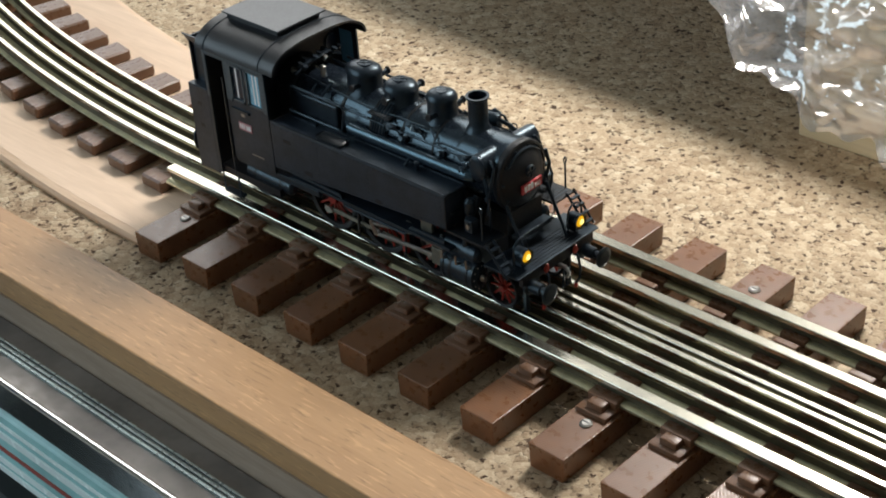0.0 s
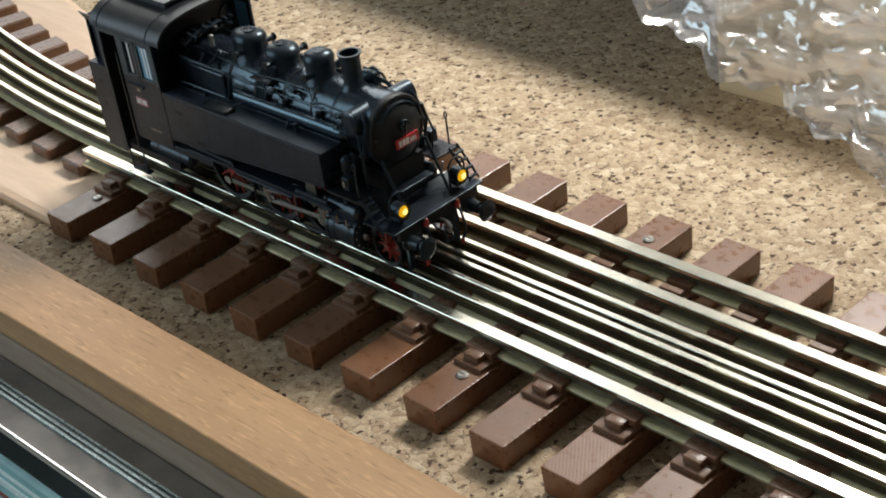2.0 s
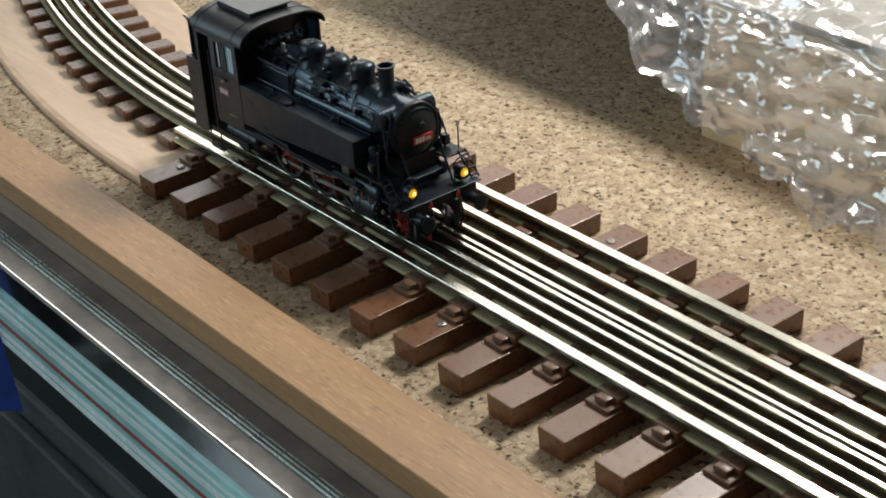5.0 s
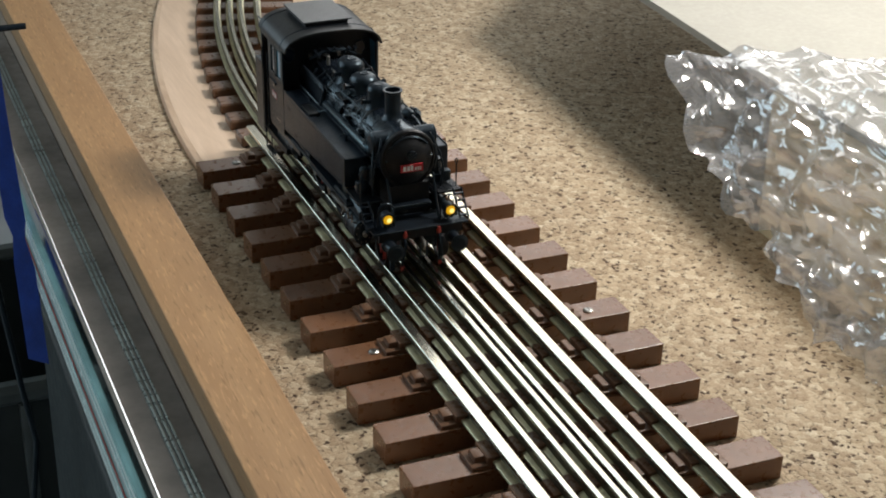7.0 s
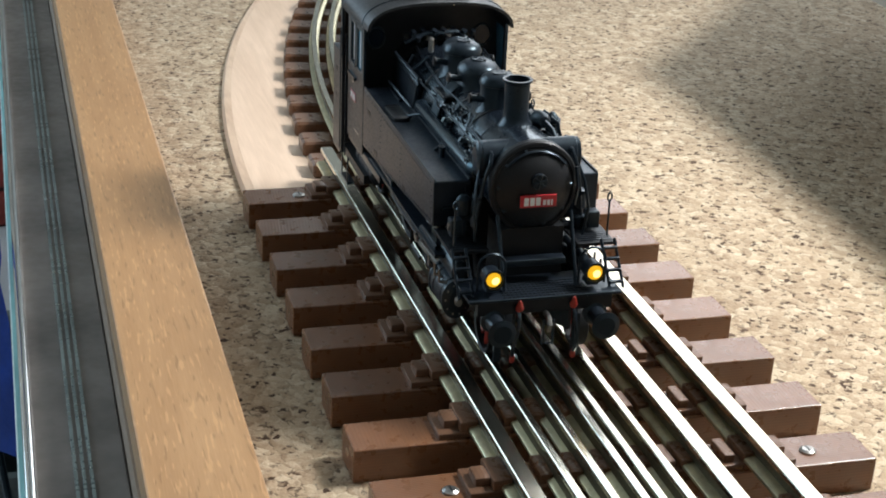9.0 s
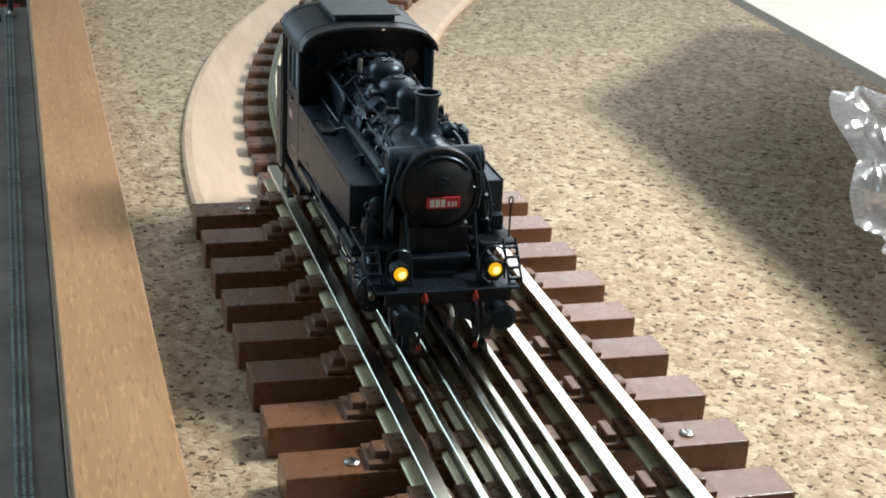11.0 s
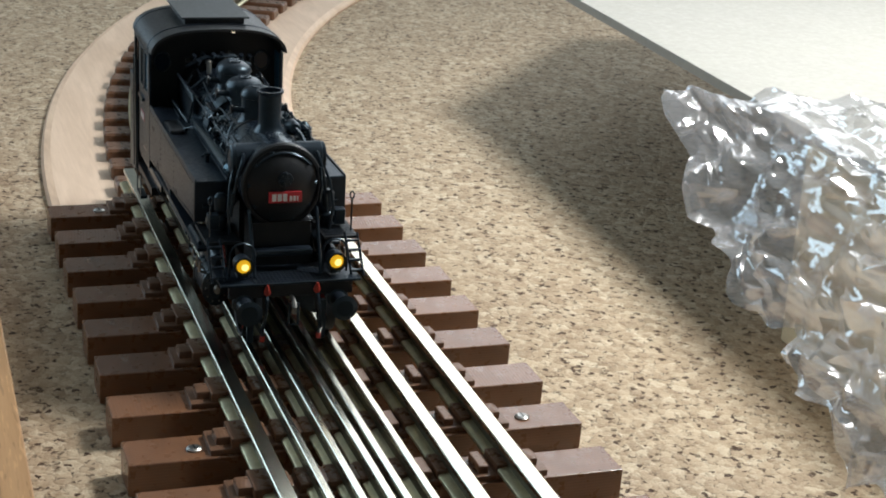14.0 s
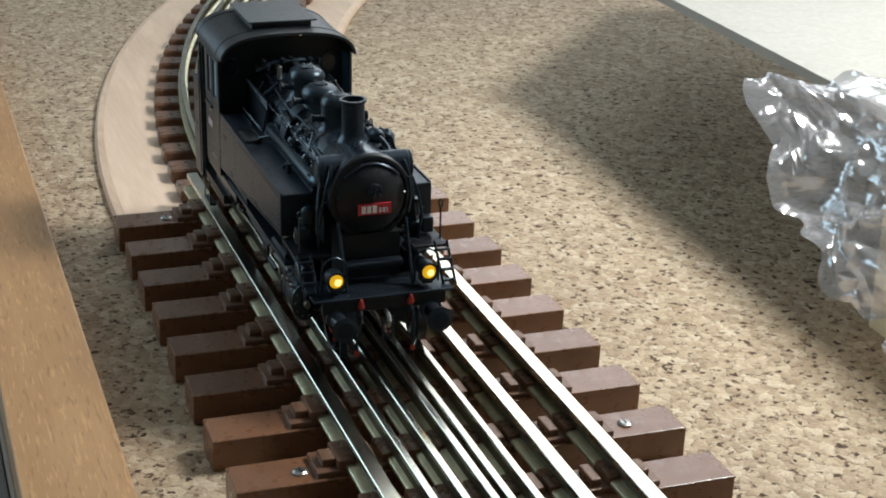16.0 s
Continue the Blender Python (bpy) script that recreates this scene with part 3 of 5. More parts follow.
# warp that fits it to the camera's view: stations along it, half widths, heights of the cab and of all the rest
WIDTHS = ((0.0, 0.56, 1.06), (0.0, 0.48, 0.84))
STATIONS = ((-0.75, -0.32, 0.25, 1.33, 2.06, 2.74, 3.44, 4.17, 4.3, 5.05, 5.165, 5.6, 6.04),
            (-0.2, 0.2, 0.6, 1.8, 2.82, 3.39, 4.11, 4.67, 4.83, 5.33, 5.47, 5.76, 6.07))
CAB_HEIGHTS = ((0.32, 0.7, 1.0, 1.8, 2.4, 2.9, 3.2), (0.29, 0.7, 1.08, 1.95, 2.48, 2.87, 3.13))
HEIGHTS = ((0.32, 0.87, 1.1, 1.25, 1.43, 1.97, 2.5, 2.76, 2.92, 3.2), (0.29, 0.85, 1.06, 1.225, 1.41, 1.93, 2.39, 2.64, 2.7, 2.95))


def to_view_fit(p):
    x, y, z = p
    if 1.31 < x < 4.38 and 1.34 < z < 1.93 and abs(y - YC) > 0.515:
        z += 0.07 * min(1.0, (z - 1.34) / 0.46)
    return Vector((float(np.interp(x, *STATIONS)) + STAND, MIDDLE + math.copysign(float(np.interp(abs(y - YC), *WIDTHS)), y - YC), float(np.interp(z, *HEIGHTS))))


def cab_view_fit(p):
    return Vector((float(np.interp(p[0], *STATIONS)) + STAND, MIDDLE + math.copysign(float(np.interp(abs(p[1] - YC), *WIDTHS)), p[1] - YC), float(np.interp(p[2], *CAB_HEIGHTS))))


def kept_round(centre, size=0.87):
    """For round pieces: moved as a whole to where the view fit puts their centre, so that they stay round."""
    c, there = Vector(centre), to_view_fit(centre)
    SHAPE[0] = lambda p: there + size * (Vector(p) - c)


def spoked_wheel(name, parent, x, y, r, spokes, out):
    """A wheel in the plane of the rail: tyre, rim, hub and spokes; out: +1 or -1, the side it shows."""
    SHAPE[0] = None
    x, y, z = float(np.interp(x, *STATIONS)) + STAND, 1.94 + 0.43 * out, TOP + r
    w = part(name, lathe(B(), [(r * 0.16, -0.05), (r * 0.2, 0.0), (r * 0.16, 0.06)], (x, y, z), (0, out, 0), 14), RED, parent, "red spoked wheel")
    bm = B()
    prof = [(r * 0.84, -0.04), (r * 1.0, -0.04), (r * 1.0, 0.05), (r * 0.96, 0.06), (r * 0.84, 0.05)]
    seg = 36
    rings = [[bm.verts.new((x + p * math.cos(2 * math.pi * i / seg), y + out * q, z + p * math.sin(2 * math.pi * i / seg))) for i in range(seg)] for p, q in prof]
    for a, b in zip(rings, rings[1:] + rings[:1]):
        for i in range(seg):
            bm.faces.new((a[i], a[(i + 1) % seg], b[(i + 1) % seg], b[i]))
    # near-black tone puts the shade under the tanks into the tyre
    part("tyre", bm, BLACK_MATT, w, "tyre painted near black for the shade below the tanks")
    for k in range(spokes):
        a = 2 * math.pi * k / spokes + 0.1
        p, q = (x + r * 0.12 * math.cos(a), y, z + r * 0.12 * math.sin(a)), (x + r * 0.88 * math.cos(a), y, z + r * 0.88 * math.sin(a))
        part("spoke", rod(B(), p, q, 0.02, 6, 0.014), RED, w)
    SHAPE[0] = to_view_fit
    return w


def handrail(parent, pts, r=0.011, label=""):
    return part("handrail", wire(B(), pts, r), BLACK, parent, label)


def shoulder(n, a0, a1, ry, rz, zc):
    """A flattened arch with tight shoulders."""
    out = []
    for i in range(n + 1):
        a = radians(a0 + (a1 - a0) * i / n)
        p, q = math.sin(a), math.cos(a)
        out.append((ry * math.copysign(abs(p) ** 0.8, p), zc + rz * abs(q) ** 0.85))
    return out


def locomotive():
    SHAPE[0] = to_view_fit
    t = thing("model_locomotive", 2.9, 1.9, TOP, "black steam tank engine model with red spoked wheels and lit lamps", "locomotive")
    y = lambda d: YC + d
    BX, BZ = 1.3, 1.97

    # boiler and what stands on it
    boiler = part("boiler", lathe(B(), [(0.455, 0), (0.455, 2.75), (0.465, 2.8), (0.47, 2.84), (0.47, 3.45), (0.485, 3.47), (0.485, 3.62), (0.47, 3.64), (0.47, 3.72)], (BX, YC, BZ), (1, 0, 0), 48), BOILER, t, "satin black boiler barrel")
    for x in (1.95, 2.5, 3.05, 3.6):
        part("boiler_band", lathe(B(), [(0.458, 0), (0.464, 0.005), (0.464, 0.035), (0.458, 0.04)], (x, YC, BZ), (1, 0, 0), 48), BLACK_MATT, boiler)
    drum = part("heater_drum", lathe(B(), [(0.1, 0.0), (0.17, 0.012), (0.185, 0.025), (0.185, 0.06), (0.195, 0.07), (0.195, 1.11), (0.185, 1.12), (0.185, 1.155), (0.17, 1.168), (0.1, 1.18)], (4.64, y(-0.59), 2.2), (0, 1, 0), 32), BLACK, boiler, "cross drum of the feedwater heater")
    for s in (-1, 1):
        for k in range(12):
            a = 2 * math.pi * k / 12
            part("bolt", lathe(B(), [(0.013, 0), (0.008, 0.012)], (4.64 + 0.14 * math.cos(a), y(s * 0.583), 2.2 + 0.14 * math.sin(a)), (0, s, 0), 6), BLACK, drum)
        part("drum_pipe", wire(B(), [(4.74, y(s * 0.44), 2.3), (4.86, y(s * 0.45), 2.3), (4.93, y(s * 0.47), 2.22), (4.93, y(s * 0.51), 2.1), (4.9, y(s * 0.56), 1.85), (4.88, y(s * 0.6), 1.6)], 0.022, 8), BLACK, boiler, "bent feed pipe")
        part("drum_flange", lathe(B(), [(0.05, 0), (0.05, 0.04)], (4.9, y(s * 0.6), 1.82), (0, 0, 1), 12), BLACK, boiler)
    for k in range(40):
        a = radians(-115 + 230 * k / 39)
        for x in (4.42, 4.96):
            p = Vector((x, y(0.473 * math.sin(a)), BZ + 0.473 * math.cos(a)))
            part("rivet", lathe(B(), [(0.011, 0), (0.007, 0.008)], p, (0, math.sin(a), math.cos(a)), 5), BLACK, boiler)
    door = part("smokebox_door", lathe(B(), [(0.485, -0.1), (0.49, 0.0), (0.475, 0.03), (0.44, 0.04), (0.43, 0.02), (0.41, 0.03), (0.375, 0.075), (0.19, 0.13), (0.0, 0.14)], (5.0, YC, BZ), (1, 0, 0), 56), BLACK_MATT, t, "domed smokebox door")
    for k in range(10):
        a = 2 * math.pi * (k + 0.5) / 10
        p = Vector((5.03, y(0.415 * math.sin(a)), BZ + 0.415 * math.cos(a)))
        part("door_clamp", rod(B(), p, p + Vector((0.035, -0.1 * math.sin(a), -0.1 * math.cos(a))), 0.025, 8), BLACK, door)
    bm = B()
    lathe(bm, [(0.085, 0), (0.09, 0.02), (0.085, 0.03)], (5.13, YC, BZ + 0.1), (1, 0, 0), 20)
    wheel = part("lock_wheel", bm, BLACK, door, "small spoked locking wheel")
    for k in range(3):
        a = math.pi * k / 3 + 0.3
        part("spoke", rod(B(), (5.165, y(-0.08 * math.cos(a)), BZ + 0.1 - 0.08 * math.sin(a)), (5.165, y(0.08 * math.cos(a)), BZ + 0.1 + 0.08 * math.sin(a)), 0.012, 6), BLACK, wheel)
    pl = part("number_plate", boxed(5.14, 5.16, y(-0.2), y(0.2), BZ - 0.16, BZ - 0.04, 0.004), PLATE_RED, door, "red number plate with white figures")
    for a, b, h in ((-0.16, -0.11, 0.045), (-0.095, -0.045, 0.045), (-0.03, 0.02, 0.045), (0.05, 0.08, 0.03), (0.095, 0.125, 0.03), (0.14, 0.155, 0.03)):
        part("figure_bar", boxed(5.158, 5.164, y(a), y(b), BZ - 0.14, BZ - 0.14 + 1.75 * h), INK, pl)

    kept_round((4.17, YC, 2.55), 0.84)
    chimney = part("chimney", lathe(B(), [(0.2, -0.05), (0.168, 0.0), (0.15, 0.03), (0.14, 0.07), (0.138, 0.16), (0.142, 0.44), (0.155, 0.455), (0.168, 0.465), (0.168, 0.49), (0.135, 0.49), (0.125, 0.2), (0.05, 0.2)], (4.17, YC, 2.43), seg=32), BLACK, t, "plain chimney with a rolled lip")
    SHAPE[0] = to_view_fit
    domes = ((3.44, 0.21, 2.76, 0.0), (2.74, 0.235, 2.68, 0.08), (2.06, 0.225, 2.72, 0.0))
    for k, (x, r, z, flat) in enumerate(domes):
        h = z - 2.32
        prof = [(r * 1.4, -0.02), (r * 1.12, 0.05), (r * 0.99, 0.1), (r * 0.97, h - 0.12), (r * 1.03, h - 0.115), (r * 1.03, h - 0.09), (r * 0.93, h - 0.045), (r * 0.7, h - 0.01), (r * 0.3, h + 0.012), (0.0, h + 0.015)]
        d = part("dome", lathe(B(), prof, (x, YC, 2.32), seg=36), BLACK, t, ("steam dome", "sand dome with a ribbed step", "steam dome by the cab")[k])
        part("lid", lathe(B(), [(0.09, 0), (0.09, 0.02), (0.07, 0.026), (0.065, 0.018), (0.02, 0.02)], (x, YC, 2.32 + h - 0.002), seg=20), BLACK, d)
        for w in (0.7, 2.27):
            part("lid_bar", rod(B(), (x - 0.1 * math.cos(w), y(-0.1 * math.sin(w)), 2.32 + h + 0.015), (x + 0.1 * math.cos(w), y(0.1 * math.sin(w)), 2.32 + h + 0.015), 0.012, 6), BLACK, d)
        for s in (-1, 1):
            v = part("valve", rod(B(), (x + 0.05, y(s * r * 0.8), 2.5), (x + 0.05, y(s * (r + 0.12)), 2.52), 0.035, 10), BLACK, d)
            part("valve_wheel", lathe(B(), [(0.05, 0), (0.055, 0.015), (0.05, 0.03)], (x + 0.05, y(s * (r + 0.12)), 2.52), (0, s, 0), 12), BLACK_MATT, v)
    for s in (-1, 1):
        st = part("step_plate", boxed(2.5, 2.9, *sorted((y(s * 0.26), y(s * 0.46))), 2.3, 2.325, 0.005), BLACK_MATT, t, "ribbed foot plate beside the sand dome")
        for k in range(7):
            part("rib", boxed(2.53 + k * 0.055, 2.55 + k * 0.055, *sorted((y(s * 0.27), y(s * 0.45))), 2.324, 2.335), BLACK, st)
        for k in range(5):
            x = 2.62 + k * 0.05
            pts = [(x, y(s * (0.49 + 0.015) * math.sin(radians(a))), BZ + 0.515 * math.cos(radians(a))) for a in range(28, 106, 8)]
            part("sand_pipe", wire(B(), pts, 0.02, 8), BLACK, t)
        part("long_pipe", wire(B(), [(2.2, y(s * 0.53), 2.0), (2.25, y(s * 0.545), 2.0), (4.4, y(s * 0.545), 2.02), (4.5, y(s * 0.5), 2.02)], 0.085, 16), PIPE, t, "lagged pipe along the boiler")
        handrail(t, [(1.4, y(s * 0.47), 2.22), (2.6, y(s * 0.47), 2.22), (4.4, y(s * 0.47), 2.22), (4.55, y(s * 0.5), 2.1)])
        for x in (1.9, 2.5, 3.2, 3.8, 4.3):
            part("rail_knob", rod(B(), (x, y(s * 0.43), 2.2), (x, y(s * 0.48), 2.225), 0.02, 8), BLACK, t)
        for k, x in enumerate((3.15, 3.85)):
            part("check_valve", lathe(B(), [(0.05, 0), (0.05, 0.05), (0.03, 0.07), (0.03, 0.1)], (x, y(s * 0.45), 2.12), (0, s, 0.5), 12), BLACK, t)
        handrail(t, [(1.5, y(s * 0.5), 1.84), (1.6, y(s * 0.52), 2.2), (1.68, y(s * 0.45), 2.42)], 0.014)
        part("bell_crank", wire(B(), [(1.7, y(s * 0.52), 1.82), (1.75, y(s * 0.5), 2.25), (1.8, y(s * 0.3), 2.45)], 0.02), BLACK, t)
    part("whistle", lathe(B(), [(0.03, 0), (0.035, 0.02), (0.035, 0.16), (0.01, 0.18)], (1.62, y(-0.2), 2.42), seg=12), STEEL, t, "bright whistle")
    part("generator", lathe(B(), [(0.06, 0), (0.09, 0.03), (0.09, 0.2), (0.06, 0.24)], (4.0, y(0.3), 2.42), (1, 0, 0.1), 16), BLACK, t, "turbo generator behind the chimney")
    pump = part("ribbed_pump", lathe(B(), [(0.05, 0), (0.075, 0.02), (0.075, 0.34), (0.05, 0.37), (0.02, 0.4)], (4.02, y(0.47), 2.08), seg=18), BLACK, t, "ribbed air pump beside the chimney")
    for k in range(7):
        part("fin", lathe(B(), [(0.1, 0), (0.1, 0.02)], (4.02, y(0.47), 2.13 + 0.042 * k), seg=18), BLACK, pump)
    for x in (4.12, 3.86):
        part("pump_pipe", wire(B(), [(x, y(0.42), 2.45), (x + 0.08, y(0.47), 2.42), (x + 0.12, y(0.52), 2.2), (x + 0.1, y(0.55), 1.95)], 0.018), BLACK, pump)
    part("generator_pipe", wire(B(), [(4.25, y(0.3), 2.45), (4.4, y(0.34), 2.4), (4.55, y(0.36), 2.32)], 0.03), BLACK, t)

    # pipes, valves and brackets along the barrel
    for s in (-1, 1):
        part("zigzag_pipe", wire(B(), [(3.5, y(s * 0.33), 2.36), (3.62, y(s * 0.38), 2.3), (3.68, y(s * 0.42), 2.23), (3.8, y(s * 0.4), 2.26), (4.4, y(s * 0.41), 2.26), (4.55, y(s * 0.46), 2.2)], 0.016), BLACK, t, "thin pipe bent along the boiler")
        part("long_conduit", wire(B(), [(1.4, y(s * 0.3), 2.4), (1.9, y(s * 0.34), 2.36), (2.45, y(s * 0.36), 2.33), (3.0, y(s * 0.34), 2.35), (3.4, y(s * 0.34), 2.35)], 0.014), BLACK, t)
        hoop = part("pipe_hoop", wire(B(), [(1.42, y(s * 0.58), 2.34), (2.05, y(s * 0.54), 2.3), (2.12, y(s * 0.56), 2.24), (2.1, y(s * 0.62), 1.95), (2.04, y(s * 0.63), 1.88), (1.42, y(s * 0.66), 1.9)], 0.02, 8), BLACK, t, "rectangular loop of bent pipe beside the firebox")
        part("firebox_box", boxed(1.34, 1.98, *sorted((y(s * 0.44), y(s * 0.53))), 1.8, 2.24, 0.03), BLACK, t, "firebox casing beside the cab")
        for k in range(9):
            part("stay_bolt", lathe(B(), [(0.014, 0), (0.009, 0.012)], (1.42 + 0.065 * k, y(s * 0.53), 2.18), (0, s, 0), 6), BLACK, t)
        for k, (x, a) in enumerate(((4.28, 62), (4.36, 70), (4.32, 80), (3.3, 50), (2.95, 60))):
            d = Vector((0, s * math.sin(radians(a)), math.cos(radians(a))))
            p = Vector((x, YC, BZ)) + d * 0.48
            vb = part("valve_body", lathe(B(), [(0.04, 0), (0.045, 0.03), (0.03, 0.05), (0.03, 0.09), (0.05, 0.095), (0.05, 0.11), (0.02, 0.115)], p, d, 12), BLACK, t, "small boiler valve")
            part("handwheel", wire(B(), [p + d * 0.14 + Vector((0.04 * math.cos(w), 0, 0.04 * math.sin(w))) for w in np.linspace(0, 2 * math.pi, 11)], 0.009, 5), BLACK, vb)
            part("flange_pipe", wire(B(), [p + d * 0.04, p + d * 0.05 + Vector((0.09, 0, -0.02)), p + d * 0.02 + Vector((0.13, 0, -0.1))], 0.014, 6), BLACK, vb)
        part("strut", rod(B(), (2.2, y(s * 0.78), 1.82), (2.6, y(s * 0.5), 2.05), 0.013, 6), BLACK, t)
        part("tank_stay", rod(B(), (3.3, y(s * 0.7), 1.8), (3.3, y(s * 0.49), 2.0), 0.018, 6), BLACK, t)
        part("sight_plug", lathe(B(), [(0.05, 0), (0.05, 0.02), (0.03, 0.03)], (3.15, y(s * 0.35), 2.31), (0, s * 0.7, 0.7), 14), BLACK, t)
        res = part("air_reservoir", lathe(B(), [(0.05, 0), (0.1, 0.03), (0.105, 0.06), (0.105, 0.72), (0.1, 0.75), (0.05, 0.78)], (0.66, y(s * 0.8), 0.84), (1, 0, 0), 22), BLACK, t, "air reservoir slung below the cab")
        for x in (0.82, 1.26):
            part("strap_band", lathe(B(), [(0.11, 0), (0.11, 0.03)], (x, y(s * 0.8), 0.84), (1, 0, 0), 22), BLACK_MATT, res)
        for k, x in enumerate((2.2, 3.1)):
            part("brake_rigging", wire(B(), [(x, y(s * 0.6), 1.05), (x + 0.06, y(s * 0.62), 0.8), (x + 0.02, y(s * 0.6), 0.45), (x + 0.4, y(s * 0.58), 0.42)], 0.022), BLACK_MATT, t)
        # gear round the cylinders
        part("radius_rod", rod(B(), (3.3, y(s * 0.76), 1.12), (4.12, y(s * 0.74), 1.08), 0.022, 8), STEEL, t)
        part("combination_lever", boxed(4.0, 4.05, *sorted((y(s * 0.74), y(s * 0.78))), 0.7, 1.16, 0.008), STEEL, t)
        part("return_crank", rod(B(), (2.65, y(s * 0.66), 0.63), (2.56, y(s * 0.67), 0.82), 0.03, 8), STEEL, t)
        for k in range(10):
            a = 2 * math.pi * k / 10
            part("cover_bolt", lathe(B(), [(0.014, 0), (0.009, 0.014)], (4.8, y(s * 0.78) + 0.15 * math.cos(a), 0.8 + 0.15 * math.sin(a)), (1, 0, 0), 6), STEEL, t)
        part("relief_valve", lathe(B(), [(0.04, 0), (0.05, 0.03), (0.03, 0.08), (0.04, 0.1)], (4.83, y(s * 0.78), 0.8), (1, 0, 0), 12), STEEL, t)
        part("front_pipe", wire(B(), [(4.95, y(s * 0.62), 1.42), (5.0, y(s * 0.66), 1.7), (4.9, y(s * 0.62), 1.95), (4.8, y(s * 0.56), 2.1)], 0.02, 8), BLACK, t, "copper-thin pipe beside the smokebox")
        lub = part("lubricator", boxed(4.62, 4.8, *sorted((y(s * 0.74), y(s * 0.9))), 1.43, 1.6, 0.015), BLACK, t, "small lubricator box on the footplate")
        part("crank_wheel", lathe(B(), [(0.04, 0), (0.04, 0.02)], (4.71, y(s * 0.9), 1.52), (0, s, 0), 12), STEEL, lub)
    arcs = [(5.07, y(0.395 * math.sin(radians(a))), BZ + 0.395 * math.cos(radians(a))) for a in range(-52, 53, 8)]
    part("door_handrail", wire(B(), arcs, 0.014), BLACK, door, "curved grab rail over the door")
    part("door_hinge", wire(B(), [(5.06, y(0.45), BZ + 0.2), (5.1, y(0.46), BZ), (5.06, y(0.45), BZ - 0.2)], 0.022), BLACK, door)
    # what stands in the open cab front, over the firebox
    for k in range(14):
        q = -0.42 + 0.065 * k
        part("turret_valve", lathe(B(), [(0.02, 0), (0.03, 0.02), (0.02, 0.05), (0.035, 0.06), (0.035, 0.08)], (1.36 + 0.03 * (k % 3), y(q), 2.44 + 0.06 * (k % 2) + 0.04 * math.cos(q * 3)), (0.4, 0.2 * (k % 2), 1), 10), STEEL if k % 4 == 0 else BLACK, t)
    part("firebox_back", lathe(B(), [(0.5, 0), (0.5, 0.3)], (1.04, YC, BZ), (1, 0, 0), 40), BLACK_MATT, t, "firebox end inside the cab")
    part("turret_pipe", wire(B(), [(1.4, y(-0.45), 2.45), (1.42, y(-0.2), 2.56), (1.42, y(0.2), 2.58), (1.4, y(0.45), 2.45)], 0.028, 8), BLACK, t, "steam turret across the boiler")

    # side tanks
    for s in (-1, 1):
        a, b = sorted((y(s * 0.52), y(s * 1.02)))
        tank = part("side_tank", prism(B(), [(1.34, 1.8), (4.3, 1.8), (4.3, 1.4), (1.34, 1.2)], "y", a, b, 0.012), BODY, t, "long riveted side water tank")
        c, d = sorted((y(s * 0.72), y(s * 0.96)))
        lid = part("filler_lid", boxed(1.9, 2.35, c, d, 1.8, 1.85, 0.045), ROOF, tank, "oblong filler lid")
        part("hinge", rod(B(), (1.98, y(s * 0.7), 1.83), (2.27, y(s * 0.7), 1.83), 0.022, 8), BLACK, lid)
        part("top_strip", boxed(1.4, 1.75, *sorted((y(s * 0.6), y(s * 0.66))), 1.8, 1.83), BLACK, tank)
        o = y(s * 1.02)
        for x, z in ((1.5, 1.6), (1.75, 1.3), (3.0, 1.35)):
            part("lifting_hole", boxed(x, x + 0.1, *sorted((o - s * 0.004, o + s * 0.004)), z, z + 0.045), BLACK_MATT, tank)
        for k in range(34):
            x = 1.4 + k * 0.085
            part("rivet", lathe(B(), [(0.011, 0), (0.007, 0.008)], (x, o, 1.765), (0, s, 0), 6), BLACK, tank)
            part("rivet", lathe(B(), [(0.011, 0), (0.007, 0.008)], (x, o, 1.245 + (x - 1.34) * 0.0676), (0, s, 0), 6), BLACK, tank)
        for x in (1.95, 2.9, 4.24):
            for k in range(7):
                part("rivet", lathe(B(), [(0.009, 0), (0.006, 0.007)], (x, o, 1.38 + 0.055 * k), (0, s, 0), 6), BLACK, tank)
        for q in (0.54, 1.0):
            part("edge_lip", boxed(1.34, 4.29, *sorted((y(s * q - s * 0.012), y(s * q + s * 0.012))), 1.798, 1.818, 0.004), BLACK, tank)
        part("running_board", boxed(1.5, 4.3, *sorted((y(s * 0.62), y(s * 0.97))), 1.1, 1.135, 0.006), BLACK, t, "footplate below the side tank")
        part("feed_pipe", wire(B(), [(1.5, y(s * 0.9), 1.17), (2.2, y(s * 0.92), 1.16), (2.3, y(s * 0.94), 1.06), (3.4, y(s * 0.94), 1.05), (3.5, y(s * 0.9), 1.15), (4.2, y(s * 0.9), 1.15)], 0.026, 8), BLACK, t, "bent pipe below the tank")
        part("tank_step", boxed(4.3, 4.36, *sorted((y(s * 0.72), y(s * 0.9))), 1.55, 1.57), BLACK, tank)
        part("grab_bar", wire(B(), [(4.31, y(s * 0.6), 1.5), (4.37, y(s * 0.6), 1.52), (4.37, y(s * 0.6), 1.74), (4.31, y(s * 0.6), 1.76)], 0.012), BLACK, tank)
        part("vent_pipe", lathe(B(), [(0.035, 0), (0.035, 0.08), (0.05, 0.09), (0.05, 0.11), (0.02, 0.12)], (3.5, y(s * 0.66), 1.8), seg=14), BLACK, tank)

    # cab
    SHAPE[0] = cab_view_fit
    cab = part("cab_floor", boxed(0.22, 1.33, y(-0.98), y(0.98), 0.7, 0.78), BLACK_MATT, t)
